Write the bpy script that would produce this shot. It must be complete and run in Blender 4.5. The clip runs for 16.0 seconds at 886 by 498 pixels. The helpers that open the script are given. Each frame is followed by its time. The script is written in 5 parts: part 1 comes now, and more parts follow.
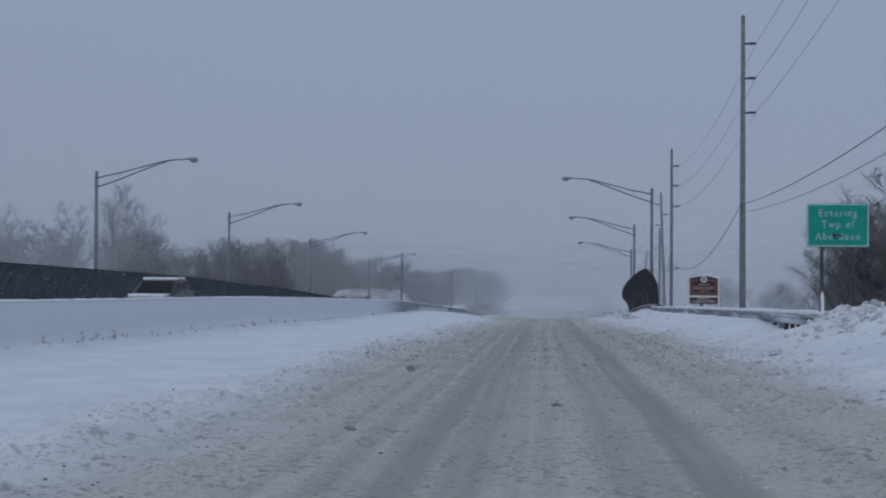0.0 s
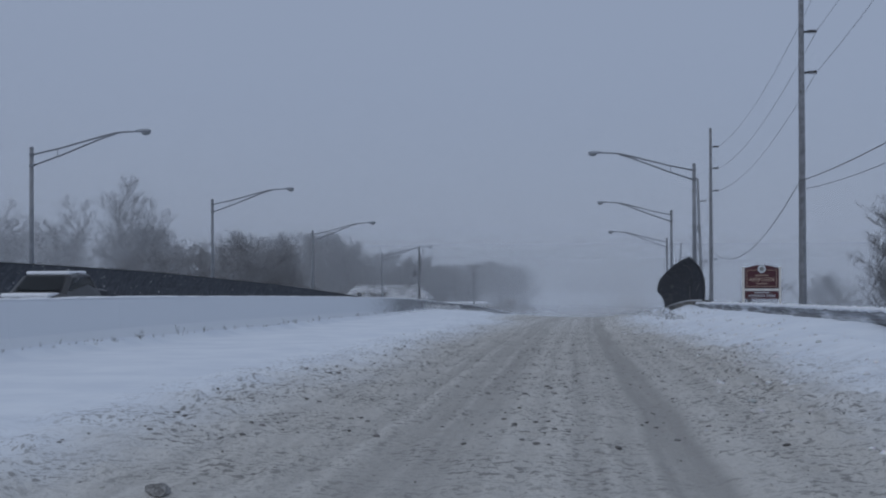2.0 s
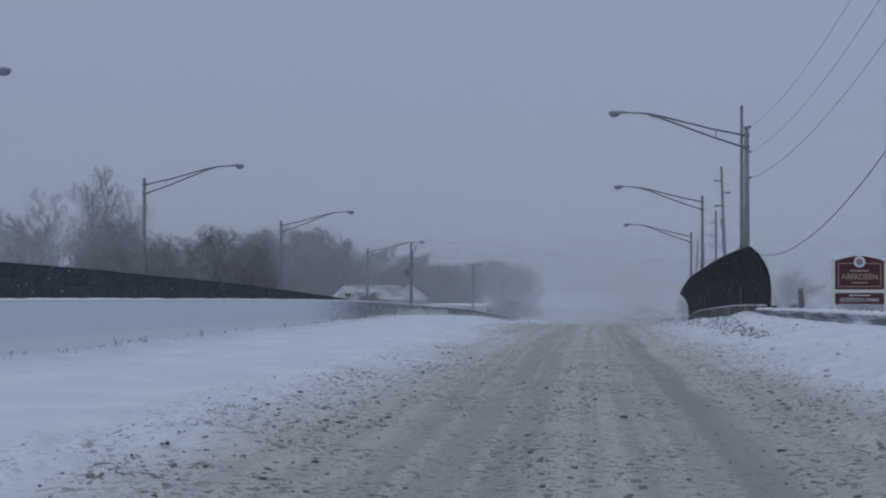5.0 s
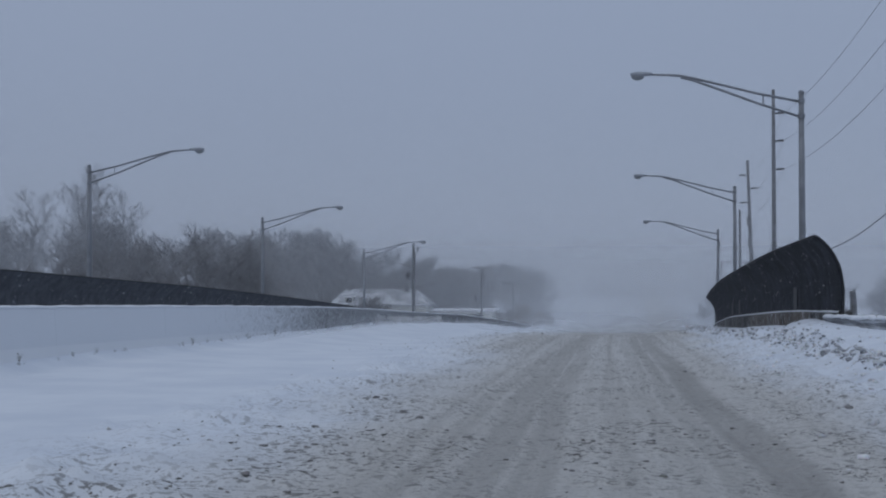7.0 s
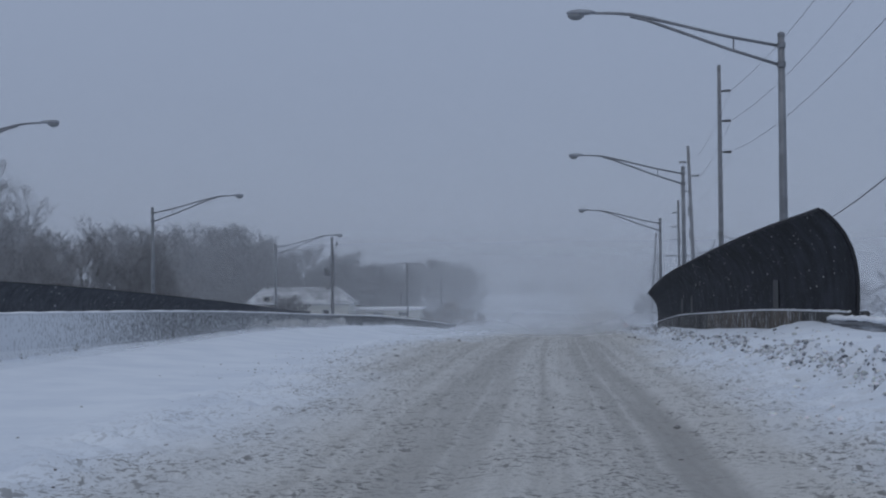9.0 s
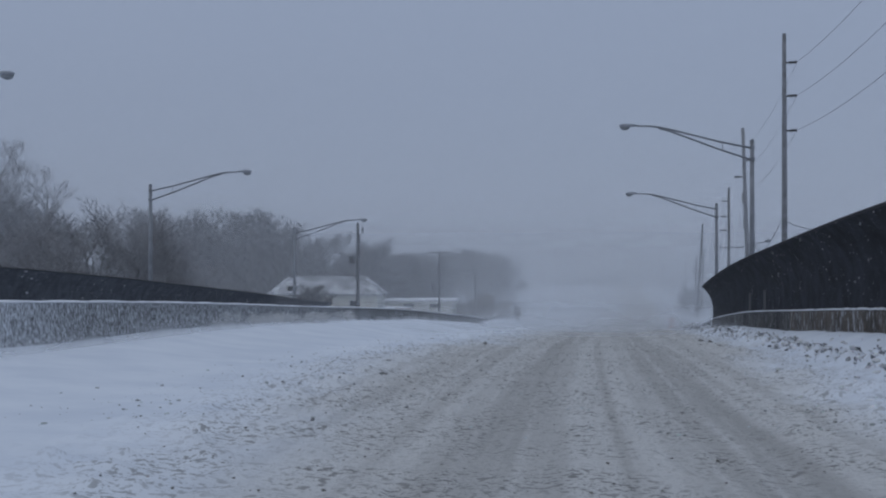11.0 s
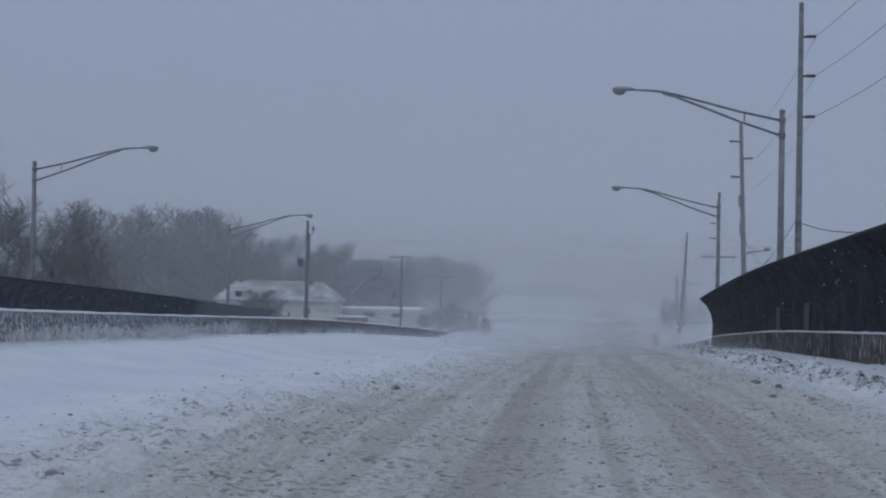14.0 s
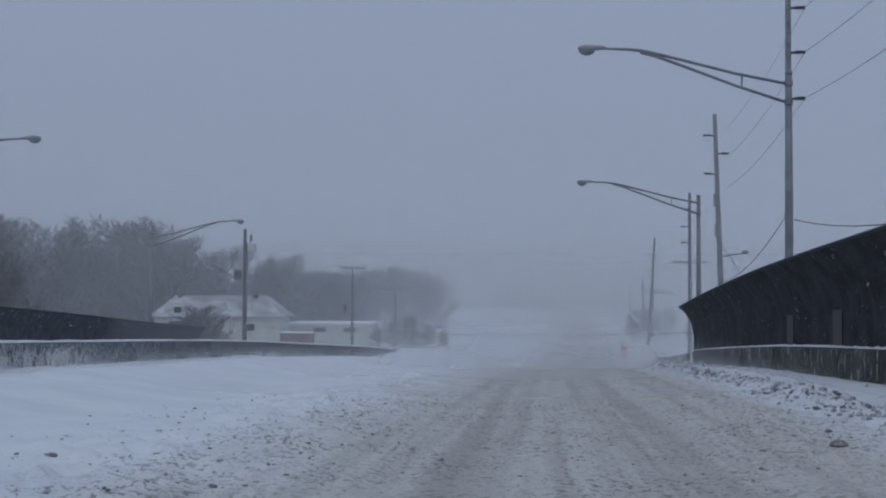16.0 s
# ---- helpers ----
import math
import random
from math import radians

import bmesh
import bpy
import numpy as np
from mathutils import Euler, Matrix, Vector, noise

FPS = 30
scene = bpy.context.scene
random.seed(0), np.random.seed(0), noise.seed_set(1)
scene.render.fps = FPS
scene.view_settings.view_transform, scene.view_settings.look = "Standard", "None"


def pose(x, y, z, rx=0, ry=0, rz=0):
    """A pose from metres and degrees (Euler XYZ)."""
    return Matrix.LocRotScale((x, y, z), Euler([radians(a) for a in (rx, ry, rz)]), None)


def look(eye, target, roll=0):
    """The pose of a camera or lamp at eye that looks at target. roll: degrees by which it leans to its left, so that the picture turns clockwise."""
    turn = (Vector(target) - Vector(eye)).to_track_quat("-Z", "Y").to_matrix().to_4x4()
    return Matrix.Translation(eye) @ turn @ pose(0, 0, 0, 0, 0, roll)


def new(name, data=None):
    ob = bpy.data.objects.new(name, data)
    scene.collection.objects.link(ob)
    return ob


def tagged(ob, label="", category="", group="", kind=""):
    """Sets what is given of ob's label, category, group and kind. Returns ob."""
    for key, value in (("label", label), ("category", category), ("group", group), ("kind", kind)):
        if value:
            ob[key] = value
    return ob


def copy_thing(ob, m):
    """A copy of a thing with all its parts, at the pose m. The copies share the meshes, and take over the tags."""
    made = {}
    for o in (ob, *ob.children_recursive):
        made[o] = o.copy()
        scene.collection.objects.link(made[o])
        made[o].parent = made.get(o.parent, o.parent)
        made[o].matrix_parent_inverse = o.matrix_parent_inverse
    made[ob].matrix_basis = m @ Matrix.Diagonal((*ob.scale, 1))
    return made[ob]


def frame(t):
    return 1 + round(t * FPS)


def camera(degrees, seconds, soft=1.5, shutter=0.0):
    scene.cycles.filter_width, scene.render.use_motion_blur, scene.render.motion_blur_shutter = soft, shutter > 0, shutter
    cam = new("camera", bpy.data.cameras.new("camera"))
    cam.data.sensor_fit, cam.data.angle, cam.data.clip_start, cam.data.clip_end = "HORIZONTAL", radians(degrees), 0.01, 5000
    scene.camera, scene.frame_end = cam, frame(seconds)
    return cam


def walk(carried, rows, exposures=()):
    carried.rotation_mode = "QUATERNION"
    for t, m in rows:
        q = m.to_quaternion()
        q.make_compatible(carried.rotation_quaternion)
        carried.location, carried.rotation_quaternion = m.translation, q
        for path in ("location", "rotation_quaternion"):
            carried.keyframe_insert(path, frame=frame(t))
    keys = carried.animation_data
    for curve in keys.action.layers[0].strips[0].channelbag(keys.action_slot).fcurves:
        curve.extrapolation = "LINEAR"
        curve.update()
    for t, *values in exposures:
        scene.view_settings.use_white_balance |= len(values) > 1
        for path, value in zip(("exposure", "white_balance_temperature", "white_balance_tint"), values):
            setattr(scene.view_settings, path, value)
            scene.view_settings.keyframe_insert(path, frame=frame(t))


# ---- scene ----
def aim(x, y, z, pitch, yaw, roll):
    """Camera pose: degrees above the level, degrees to the left of +y, degrees of lean."""
    return pose(x, y, z, 90 + pitch, 0, yaw) @ pose(0, 0, 0, 0, 0, roll)


cam = camera(34.99, 16.0, soft=2.1)
PATH = [
    (0.0, aim(0.000, -0.000, 1.259, 0.852, 5.413, 0.327)),
    (0.5, aim(0.013, 3.553, 1.188, 0.927, 4.419, 0.184)),
    (1.0, aim(0.074, 7.075, 1.130, 0.816, 3.378, 0.030)),
    (1.5, aim(0.150, 10.544, 1.079, 0.663, 3.634, -0.384)),
    (2.0, aim(0.069, 13.931, 1.034, 0.664, 6.652, -0.208)),
    (2.5, aim(-0.064, 17.196, 0.981, 0.656, 7.952, 0.290)),
    (3.0, aim(-0.224, 20.415, 0.926, 0.719, 7.771, 0.284)),
    (3.5, aim(-0.441, 23.548, 0.868, 0.722, 7.479, 0.181)),
    (4.0, aim(-0.624, 26.635, 0.804, 0.856, 7.097, 0.079)),
    (4.2, aim(-0.700, 27.876, 0.779, 0.827, 6.912, 0.079)),
    (6.3, aim(-0.963, 40.757, 0.487, 0.637, 7.097, -0.278)),
    (6.5, aim(-1.024, 41.897, 0.467, 0.646, 7.421, -0.260)),
    (7.0, aim(-1.161, 44.718, 0.417, 0.894, 7.448, -0.163)),
    (7.5, aim(-1.265, 47.553, 0.373, 1.034, 6.860, -0.099)),
    (8.0, aim(-1.325, 50.345, 0.332, 1.085, 5.837, -0.091)),
    (8.5, aim(-1.319, 53.075, 0.287, 0.926, 4.085, -0.156)),
    (9.0, aim(-1.302, 55.758, 0.242, 0.765, 4.722, -0.641)),
    (9.2, aim(-1.312, 56.826, 0.224, 0.759, 5.818, -0.435)),
    (11.3, aim(-1.840, 67.273, -0.049, 0.396, 6.241, -0.016)),
    (11.5, aim(-1.871, 68.243, -0.074, 0.381, 6.166, -0.021)),
    (12.0, aim(-1.923, 70.673, -0.137, 0.253, 5.922, 0.129)),
    (12.5, aim(-1.975, 73.130, -0.207, 0.096, 5.558, 0.193)),
    (13.0, aim(-2.018, 75.602, -0.280, 0.063, 5.360, 0.167)),
    (13.5, aim(-2.061, 78.103, -0.353, 0.214, 5.522, 0.547)),
    (14.0, aim(-2.118, 80.689, -0.415, 0.818, 5.203, 1.029)),
    (14.5, aim(-2.096, 83.141, -0.482, 0.053, 4.700, 0.228)),
    (15.0, aim(-2.077, 85.663, -0.547, 0.444, 4.473, 0.148)),
    (15.5, aim(-2.046, 88.242, -0.604, 0.695, 3.962, 0.328)),
    (16.0, aim(-2.005, 90.884, -0.631, 1.350, 3.698, 0.132)),
]
walk(cam, PATH)

# ---- light: a thick snow sky, brighter overhead, with a faint broad sun behind it ----
world = bpy.data.worlds.new("snow_sky")
scene.world = world
world.use_nodes = True
wn, wl = world.node_tree.nodes, world.node_tree.links
wn.clear()
w_out = wn.new("ShaderNodeOutputWorld")
w_bg = wn.new("ShaderNodeBackground")
w_sky = wn.new("ShaderNodeTexSky")
w_sky.sky_type, w_sky.sun_disc = "NISHITA", False
w_sky.sun_elevation, w_sky.sun_rotation = radians(35), radians(200)
w_geo = wn.new("ShaderNodeTexCoord")
w_sep = wn.new("ShaderNodeSeparateXYZ")
w_ramp = wn.new("ShaderNodeValToRGB")
w_mix = wn.new("ShaderNodeMix")
w_mix.data_type = "RGBA"
w_mul = wn.new("ShaderNodeMix")
w_mul.data_type, w_mul.blend_type = "RGBA", "MULTIPLY"
w_mul.inputs[0].default_value = 1.0
w_mul.inputs[7].default_value = (0.06, 0.06, 0.06, 1)
w_noise = wn.new("ShaderNodeTexNoise")
w_noise.inputs["Scale"].default_value, w_noise.inputs["Detail"].default_value = 2.2, 4
w_nm = wn.new("ShaderNodeMath")
w_nm.operation, w_nm.inputs[1].default_value = "MULTIPLY_ADD", 0.05
w_ramp.color_ramp.elements[0].position = 0.0
w_ramp.color_ramp.elements[0].color = (0.258, 0.314, 0.436, 1)
w_ramp.color_ramp.elements[1].position = 1.0
w_ramp.color_ramp.elements[1].color = (0.366, 0.428, 0.535, 1)
for spot, colour in ((0.13, (0.260, 0.314, 0.436, 1)), (0.3, (0.281, 0.338, 0.462, 1)), (0.55, (0.323, 0.388, 0.512, 1))):
    w_ramp.color_ramp.elements.new(spot).color = colour
w_mix.inputs[0].default_value = 0.93
wl.new(w_geo.outputs["Generated"], w_sep.inputs[0])
wl.new(w_geo.outputs["Generated"], w_noise.inputs["Vector"])
wl.new(w_noise.outputs["Fac"], w_nm.inputs[0])
wl.new(w_sep.outputs["Z"], w_nm.inputs[2])
wl.new(w_nm.outputs[0], w_ramp.inputs[0])
wl.new(w_sky.outputs[0], w_mul.inputs[6])
wl.new(w_mul.outputs[2], w_mix.inputs[6])
wl.new(w_ramp.outputs[0], w_mix.inputs[7])
wl.new(w_mix.outputs[2], w_bg.inputs["Color"])
wl.new(w_bg.outputs[0], w_out.inputs["Surface"])
w_bg.inputs["Strength"].default_value = 1.0

sun = new("sun", bpy.data.lights.new("sun", "SUN"))
sun.data.energy, sun.data.angle, sun.data.color = 0.4, radians(50), (1.0, 0.98, 0.95)
sun.matrix_world = look((0, 0, 60), (20, 50, 0))
scene.view_settings.exposure = 0.0


# ---- materials ----
def surface(name, base, rough=0.6, metal=0.0, scale=6.0, spread=0.25, fine=60.0, bump=0.3, spec=0.4):
    """A material with two scales of uneven colour and a fine relief, in metres of the object."""
    m = bpy.data.materials.new(name)
    m.use_nodes = True
    n, l = m.node_tree.nodes, m.node_tree.links
    b = n["Principled BSDF"]
    b.inputs["Roughness"].default_value, b.inputs["Metallic"].default_value = rough, metal
    b.inputs["Specular IOR Level"].default_value = spec
    co = n.new("ShaderNodeTexCoord")
    big, small = n.new("ShaderNodeTexNoise"), n.new("ShaderNodeTexNoise")
    big.inputs["Scale"].default_value, small.inputs["Scale"].default_value = scale, fine
    big.inputs["Detail"].default_value, small.inputs["Detail"].default_value = 4, 3
    add = n.new("ShaderNodeMath")
    add.operation = "ADD"
    ramp = n.new("ShaderNodeValToRGB")
    dark, lite = [c * (1 - spread) for c in base], [min(1, c * (1 + spread)) for c in base]
    ramp.color_ramp.elements[0].position, ramp.color_ramp.elements[1].position = 0.7, 1.3 / 1.3
    ramp.color_ramp.elements[0].color, ramp.color_ramp.elements[1].color = (*dark, 1), (*lite, 1)
    half = n.new("ShaderNodeMath")
    half.operation, half.inputs[1].default_value = "MULTIPLY", 0.85
    bm_ = n.new("ShaderNodeBump")
    bm_.inputs["Strength"].default_value, bm_.inputs["Distance"].default_value = bump, 0.02
    for t in (big, small):
        l.new(co.outputs["Object"], t.inputs["Vector"])
    l.new(big.outputs["Fac"], add.inputs[0])
    l.new(small.outputs["Fac"], add.inputs[1])
    l.new(add.outputs[0], half.inputs[0])
    l.new(half.outputs[0], ramp.inputs[0])
    l.new(ramp.outputs[0], b.inputs["Base Color"])
    l.new(small.outputs["Fac"], bm_.inputs["Height"])
    l.new(bm_.outputs[0], b.inputs["Normal"])
    return m


def snowed(m, scale, low, high, colour=(0.8, 0.83, 0.88), stretch=(1, 1, 1), along=None):
    """Lays patchy wind-blown snow over a material."""
    n, l = m.node_tree.nodes, m.node_tree.links
    b = n["Principled BSDF"]
    co, mp, tx = n.new("ShaderNodeTexCoord"), n.new("ShaderNodeMapping"), n.new("ShaderNodeTexNoise")
    mp.inputs["Scale"].default_value = stretch
    tx.inputs["Scale"].default_value, tx.inputs["Detail"].default_value, tx.inputs["Roughness"].default_value = scale, 6, 0.62
    rg = n.new("ShaderNodeMapRange")
    rg.inputs["From Min"].default_value, rg.inputs["From Max"].default_value = low, high
    mx = n.new("ShaderNodeMix")
    mx.data_type = "RGBA"
    mx.inputs[7].default_value = (*colour, 1)
    old = b.inputs["Base Color"].links[0].from_socket
    l.new(co.outputs["Object"], mp.inputs["Vector"])
    l.new(mp.outputs[0], tx.inputs["Vector"])
    if along:
        # thicker cover before the first distance, its usual patchiness after the second
        far, sp, ad = n.new("ShaderNodeMapRange"), n.new("ShaderNodeSeparateXYZ"), n.new("ShaderNodeMath")
        for key, value in zip(("From Min", "From Max", "To Min", "To Max"), (along[0], along[1], along[2], 0.0)):
            far.inputs[key].default_value = value
        ad.operation = "ADD"
        l.new(co.outputs["Object"], sp.inputs[0])
        l.new(sp.outputs["Y"], far.inputs["Value"])
        l.new(far.outputs[0], ad.inputs[0])
        l.new(tx.outputs["Fac"], ad.inputs[1])
        bare, less = n.new("ShaderNodeMapRange"), n.new("ShaderNodeMath")
        for key, value in zip(("From Min", "From Max", "To Min", "To Max"), (along[3], along[4], 0.0, along[5])):
            bare.inputs[key].default_value = value
        less.operation = "SUBTRACT"
        l.new(sp.outputs["Y"], bare.inputs["Value"])
        l.new(ad.outputs[0], less.inputs[0])
        l.new(bare.outputs[0], less.inputs[1])
        l.new(less.outputs[0], rg.inputs["Value"])
    else:
        l.new(tx.outputs["Fac"], rg.inputs["Value"])
    l.new(rg.outputs[0], mx.inputs[0])
    l.new(old, mx.inputs[6])
    l.new(mx.outputs[2], b.inputs["Base Color"])
    return m


GALV = surface("galvanised_steel", (0.235, 0.248, 0.27), 0.6, 0.4, 3, 0.2, 40, 0.1)
RAILSTEEL = snowed(surface("weathered_rail_steel", (0.20, 0.205, 0.215), 0.6, 0.4, 3, 0.25, 40, 0.2), 2.0, 0.44, 0.66, stretch=(1.0, 0.12, 2.2))
POLEWOOD = surface("weathered_pole_wood", (0.205, 0.212, 0.226), 0.85, 0, 4, 0.3, 70, 0.5)
# shaded copy of the pole wood, so far poles show through the haze
DARKENED_POLEWOOD = surface("darkened_far_pole_wood", (0.075, 0.078, 0.085), 0.85, 0, 4, 0.3, 70, 0.5)
DARKMETAL = surface("dark_fittings", (0.05, 0.05, 0.055), 0.6, 0.3, 8, 0.2, 60, 0.1)
CABLE = surface("cable_rubber", (0.025, 0.025, 0.028), 0.6, 0, 8, 0.2, 60, 0.0)
SNOW = surface("packed_snow", (0.80, 0.82, 0.86), 0.75, 0, 2.0, 0.06, 25, 0.5)
CRUST = surface("dirty_snow_lumps", (0.56, 0.57, 0.59), 0.8, 0, 5.0, 0.3, 30, 0.6)
CONCRETE = surface("stained_concrete", (0.24, 0.24, 0.235), 0.85, 0, 1.3, 0.35, 30, 0.4)
BARRIER = snowed(surface("barrier_concrete", (0.13, 0.13, 0.13), 0.85, 0, 1.2, 0.35, 30, 0.4), 30.0, 0.42, 0.70, colour=(0.72, 0.75, 0.79), stretch=(1.0, 0.6, 0.35), along=(75.0, 91.0, 0.36, 113.0, 126.0, 0.1))
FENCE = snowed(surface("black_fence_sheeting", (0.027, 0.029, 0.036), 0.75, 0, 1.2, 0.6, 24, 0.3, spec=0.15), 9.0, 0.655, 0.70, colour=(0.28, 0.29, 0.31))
# paler copy of the sheeting: distance haze put into its colour, plus snow flecks
HAZED_FENCE = snowed(surface("hazed_fence_sheeting", (0.085, 0.09, 0.102), 0.7, 0, 2.0, 0.3, 24, 0.3, spec=0.2), 3.0, 0.63, 0.70, colour=(0.22, 0.23, 0.26), stretch=(1, 0.5, 1.6))
WIRE = surface("weathered_wire", (0.10, 0.105, 0.115), 0.6, 0, 8, 0.2, 60, 0.0)
FENCEPOST = surface("fence_steel", (0.03, 0.031, 0.035), 0.7, 0.1, 4, 0.2, 50, 0.1)
GREEN = surface("green_sign_sheeting", (0.0, 0.30, 0.23), 0.5, 0, 2, 0.08, 30, 0.02)
WHITE = surface("white_sign_sheeting", (0.62, 0.66, 0.68), 0.5, 0, 2, 0.05, 30, 0.02)
FADED = surface("faded_white_letters", (0.40, 0.52, 0.50), 0.5, 0, 6, 0.2, 60, 0.02)
MAROON = surface("maroon_sign_board", (0.072, 0.02, 0.025), 0.55, 0, 3, 0.15, 40, 0.05)
CREAM = surface("cream_painted_post", (0.62, 0.60, 0.56), 0.6, 0, 3, 0.1, 40, 0.1)
GOLD = surface("tan_sign_lettering", (0.42, 0.32, 0.25), 0.6, 0, 3, 0.1, 40, 0.0)
BARK = surface("wet_bark", (0.06, 0.057, 0.055), 0.9, 0, 6, 0.3, 40, 0.4)
# far trees only: twigs and bark paled, haze put into their base colours
TWIG = surface("haze_pale_twigs", (0.215, 0.222, 0.238), 0.9, 0, 0.12, 0.35, 3, 0.0)
HAZED_BARK = surface("haze_pale_bark", (0.17, 0.173, 0.18), 0.9, 0, 0.5, 0.3, 12, 0.2)
DARKTWIG = surface("wet_twigs", (0.17, 0.168, 0.172), 0.9, 0, 0.6, 0.45, 20, 0.0)
SIDING = surface("pale_house_siding", (0.54, 0.54, 0.505), 0.8, 0, 1, 0.1, 30, 0.1)
SHINGLE = snowed(surface("grey_roof_shingle", (0.28, 0.29, 0.31), 0.85, 0, 1, 0.2, 20, 0.2), 0.6, 0.44, 0.82)
RUST = surface("rust_painted_steel", (0.20, 0.125, 0.098), 0.7, 0, 2, 0.2, 30, 0.1)
GLASS = surface("dark_window", (0.03, 0.035, 0.04), 0.2, 0, 2, 0.1, 30, 0.0)
FROST = surface("frosted_grass", (0.66, 0.67, 0.68), 0.85, 0, 4, 0.25, 40, 0.1)
STRAW = surface("dead_weed_stalk", (0.13, 0.115, 0.09), 0.9, 0, 4, 0.25, 40, 0.1)


# ---- builders ----
def link(name, bm, material, parent=None, label="", smooth=False):
    me = bpy.data.meshes.new(name)
    bm.to_mesh(me)
    bm.free()
    if smooth:
        me.shade_smooth()
    me.materials.append(material)
    ob = new(name, me)
    if parent:
        ob.parent = parent
    if label:
        ob["label"] = label
    return ob


def part(name, bm, material, parent, label="", smooth=False):
    return link(name, bm, material, parent, label, smooth)


def raw(name, verts, faces, material, parent=None, smooth=False):
    me = bpy.data.meshes.new(name)
    me.from_pydata(verts, [], faces)
    me.update()
    if smooth:
        me.shade_smooth()
    me.materials.append(material)
    ob = new(name, me)
    if parent:
        ob.parent = parent
    return ob


def empty(name, m=None):
    ob = new(name)
    ob.empty_display_size = 0.2
    if m is not None:
        ob.matrix_world = m
    return ob


def box(bm, x0, y0, z0, x1, y1, z1, bevel=0.0):
    r = bmesh.ops.create_cube(bm, size=1.0, matrix=Matrix.Translation(((x0 + x1) / 2, (y0 + y1) / 2, (z0 + z1) / 2)) @ Matrix.Diagonal((x1 - x0, y1 - y0, z1 - z0, 1)))
    if bevel:
        edges = list({e for v in r["verts"] for e in v.link_edges})
        bmesh.ops.bevel(bm, geom=edges, offset=bevel, segments=2, affect="EDGES", profile=0.5)


def tube(bm, points, radii, sides=8, cap=True):
    """A round bar along points, with a radius at each."""
    rings = []
    pts = [Vector(p) for p in points]
    for i, p in enumerate(pts):
        d = (pts[min(i + 1, len(pts) - 1)] - pts[max(i - 1, 0)]).normalized()
        a = d.orthogonal().normalized() if abs(d.z) > 0.95 else d.cross(Vector((0, 0, 1))).normalized()
        b = d.cross(a)
        rings.append([bm.verts.new(p + (a * math.cos(k * math.tau / sides) + b * math.sin(k * math.tau / sides)) * radii[i]) for k in range(sides)])
    for r0, r1 in zip(rings, rings[1:]):
        for k in range(sides):
            bm.faces.new((r0[k], r0[(k + 1) % sides], r1[(k + 1) % sides], r1[k]))
    if cap:
        bm.faces.new(rings[0][::-1])
        bm.faces.new(rings[-1])


def nurb(a, b, sag, n=16):
    """Points of a hanging cable from a to b."""
    a, b = Vector(a), Vector(b)
    return [a.lerp(b, i / n) - Vector((0, 0, sag * 4 * (i / n) * (1 - i / n))) for i in range(n + 1)]


# ---- lie of the land ----
HY = np.array([-300, -60, 0, 20, 40, 60, 80, 97, 114, 132, 147, 163, 180, 200, 230, 270, 320, 420, 3000.0])
HZ = np.array([3.0, 0.7, 0, -0.31, -0.70, -1.14, -1.62, -2.06, -2.70, -3.42, -4.18, -5.05, -6.1, -7.05, -7.9, -8.5, -8.8, -9.0, -9.0])
HT = np.gradient(HZ, HY)


def road_z(y):
    y = np.clip(np.asarray(y, float), HY[0], HY[-1] - 1)
    i = np.clip(np.searchsorted(HY, y, side="right") - 1, 0, len(HY) - 2)
    w = HY[i + 1] - HY[i]
    t = (y - HY[i]) / w
    return (2 * t**3 - 3 * t**2 + 1) * HZ[i] + (t**3 - 2 * t**2 + t) * w * HT[i] + (-2 * t**3 + 3 * t**2) * HZ[i + 1] + (t**3 - t**2) * w * HT[i + 1]


def road_x(y):
    """The road's middle: straight at first, bending right over the bridge."""
    y = np.asarray(y, float)
    a = np.clip((y - 40) / 125, 0, 1)
    return -0.024 * y + 3.478 * a**2.3 + np.where(y > 165, 0.064 * (y - 165), 0.0) - np.where(y > 320, 0.03 * (y - 320), 0.0)


def at(u, y, up=0.0):
    return Vector((float(road_x(y)) + u, y, float(road_z(y)) + up))


def step(x, a, b):
    t = np.clip((x - a) / (b - a), 0, 1)
    return t * t * (3 - 2 * t)


def lattice(rows, cols, seed):
    return np.random.RandomState(seed).rand(rows, cols)


def wave(x, y, cell, seed):
    """Smooth value noise, 0 to 1."""
    g = lattice(257, 257, seed)
    fx, fy = np.asarray(x) / cell, np.asarray(y) / cell
    ix, iy = np.floor(fx).astype(int), np.floor(fy).astype(int)
    tx, ty = fx - ix, fy - iy
    tx, ty = tx * tx * (3 - 2 * tx), ty * ty * (3 - 2 * ty)
    a, b, c, d = g[ix % 257, iy % 257], g[(ix + 1) % 257, iy % 257], g[ix % 257, (iy + 1) % 257], g[(ix + 1) % 257, (iy + 1) % 257]
    return (a * (1 - tx) + b * tx) * (1 - ty) + (c * (1 - tx) + d * tx) * ty


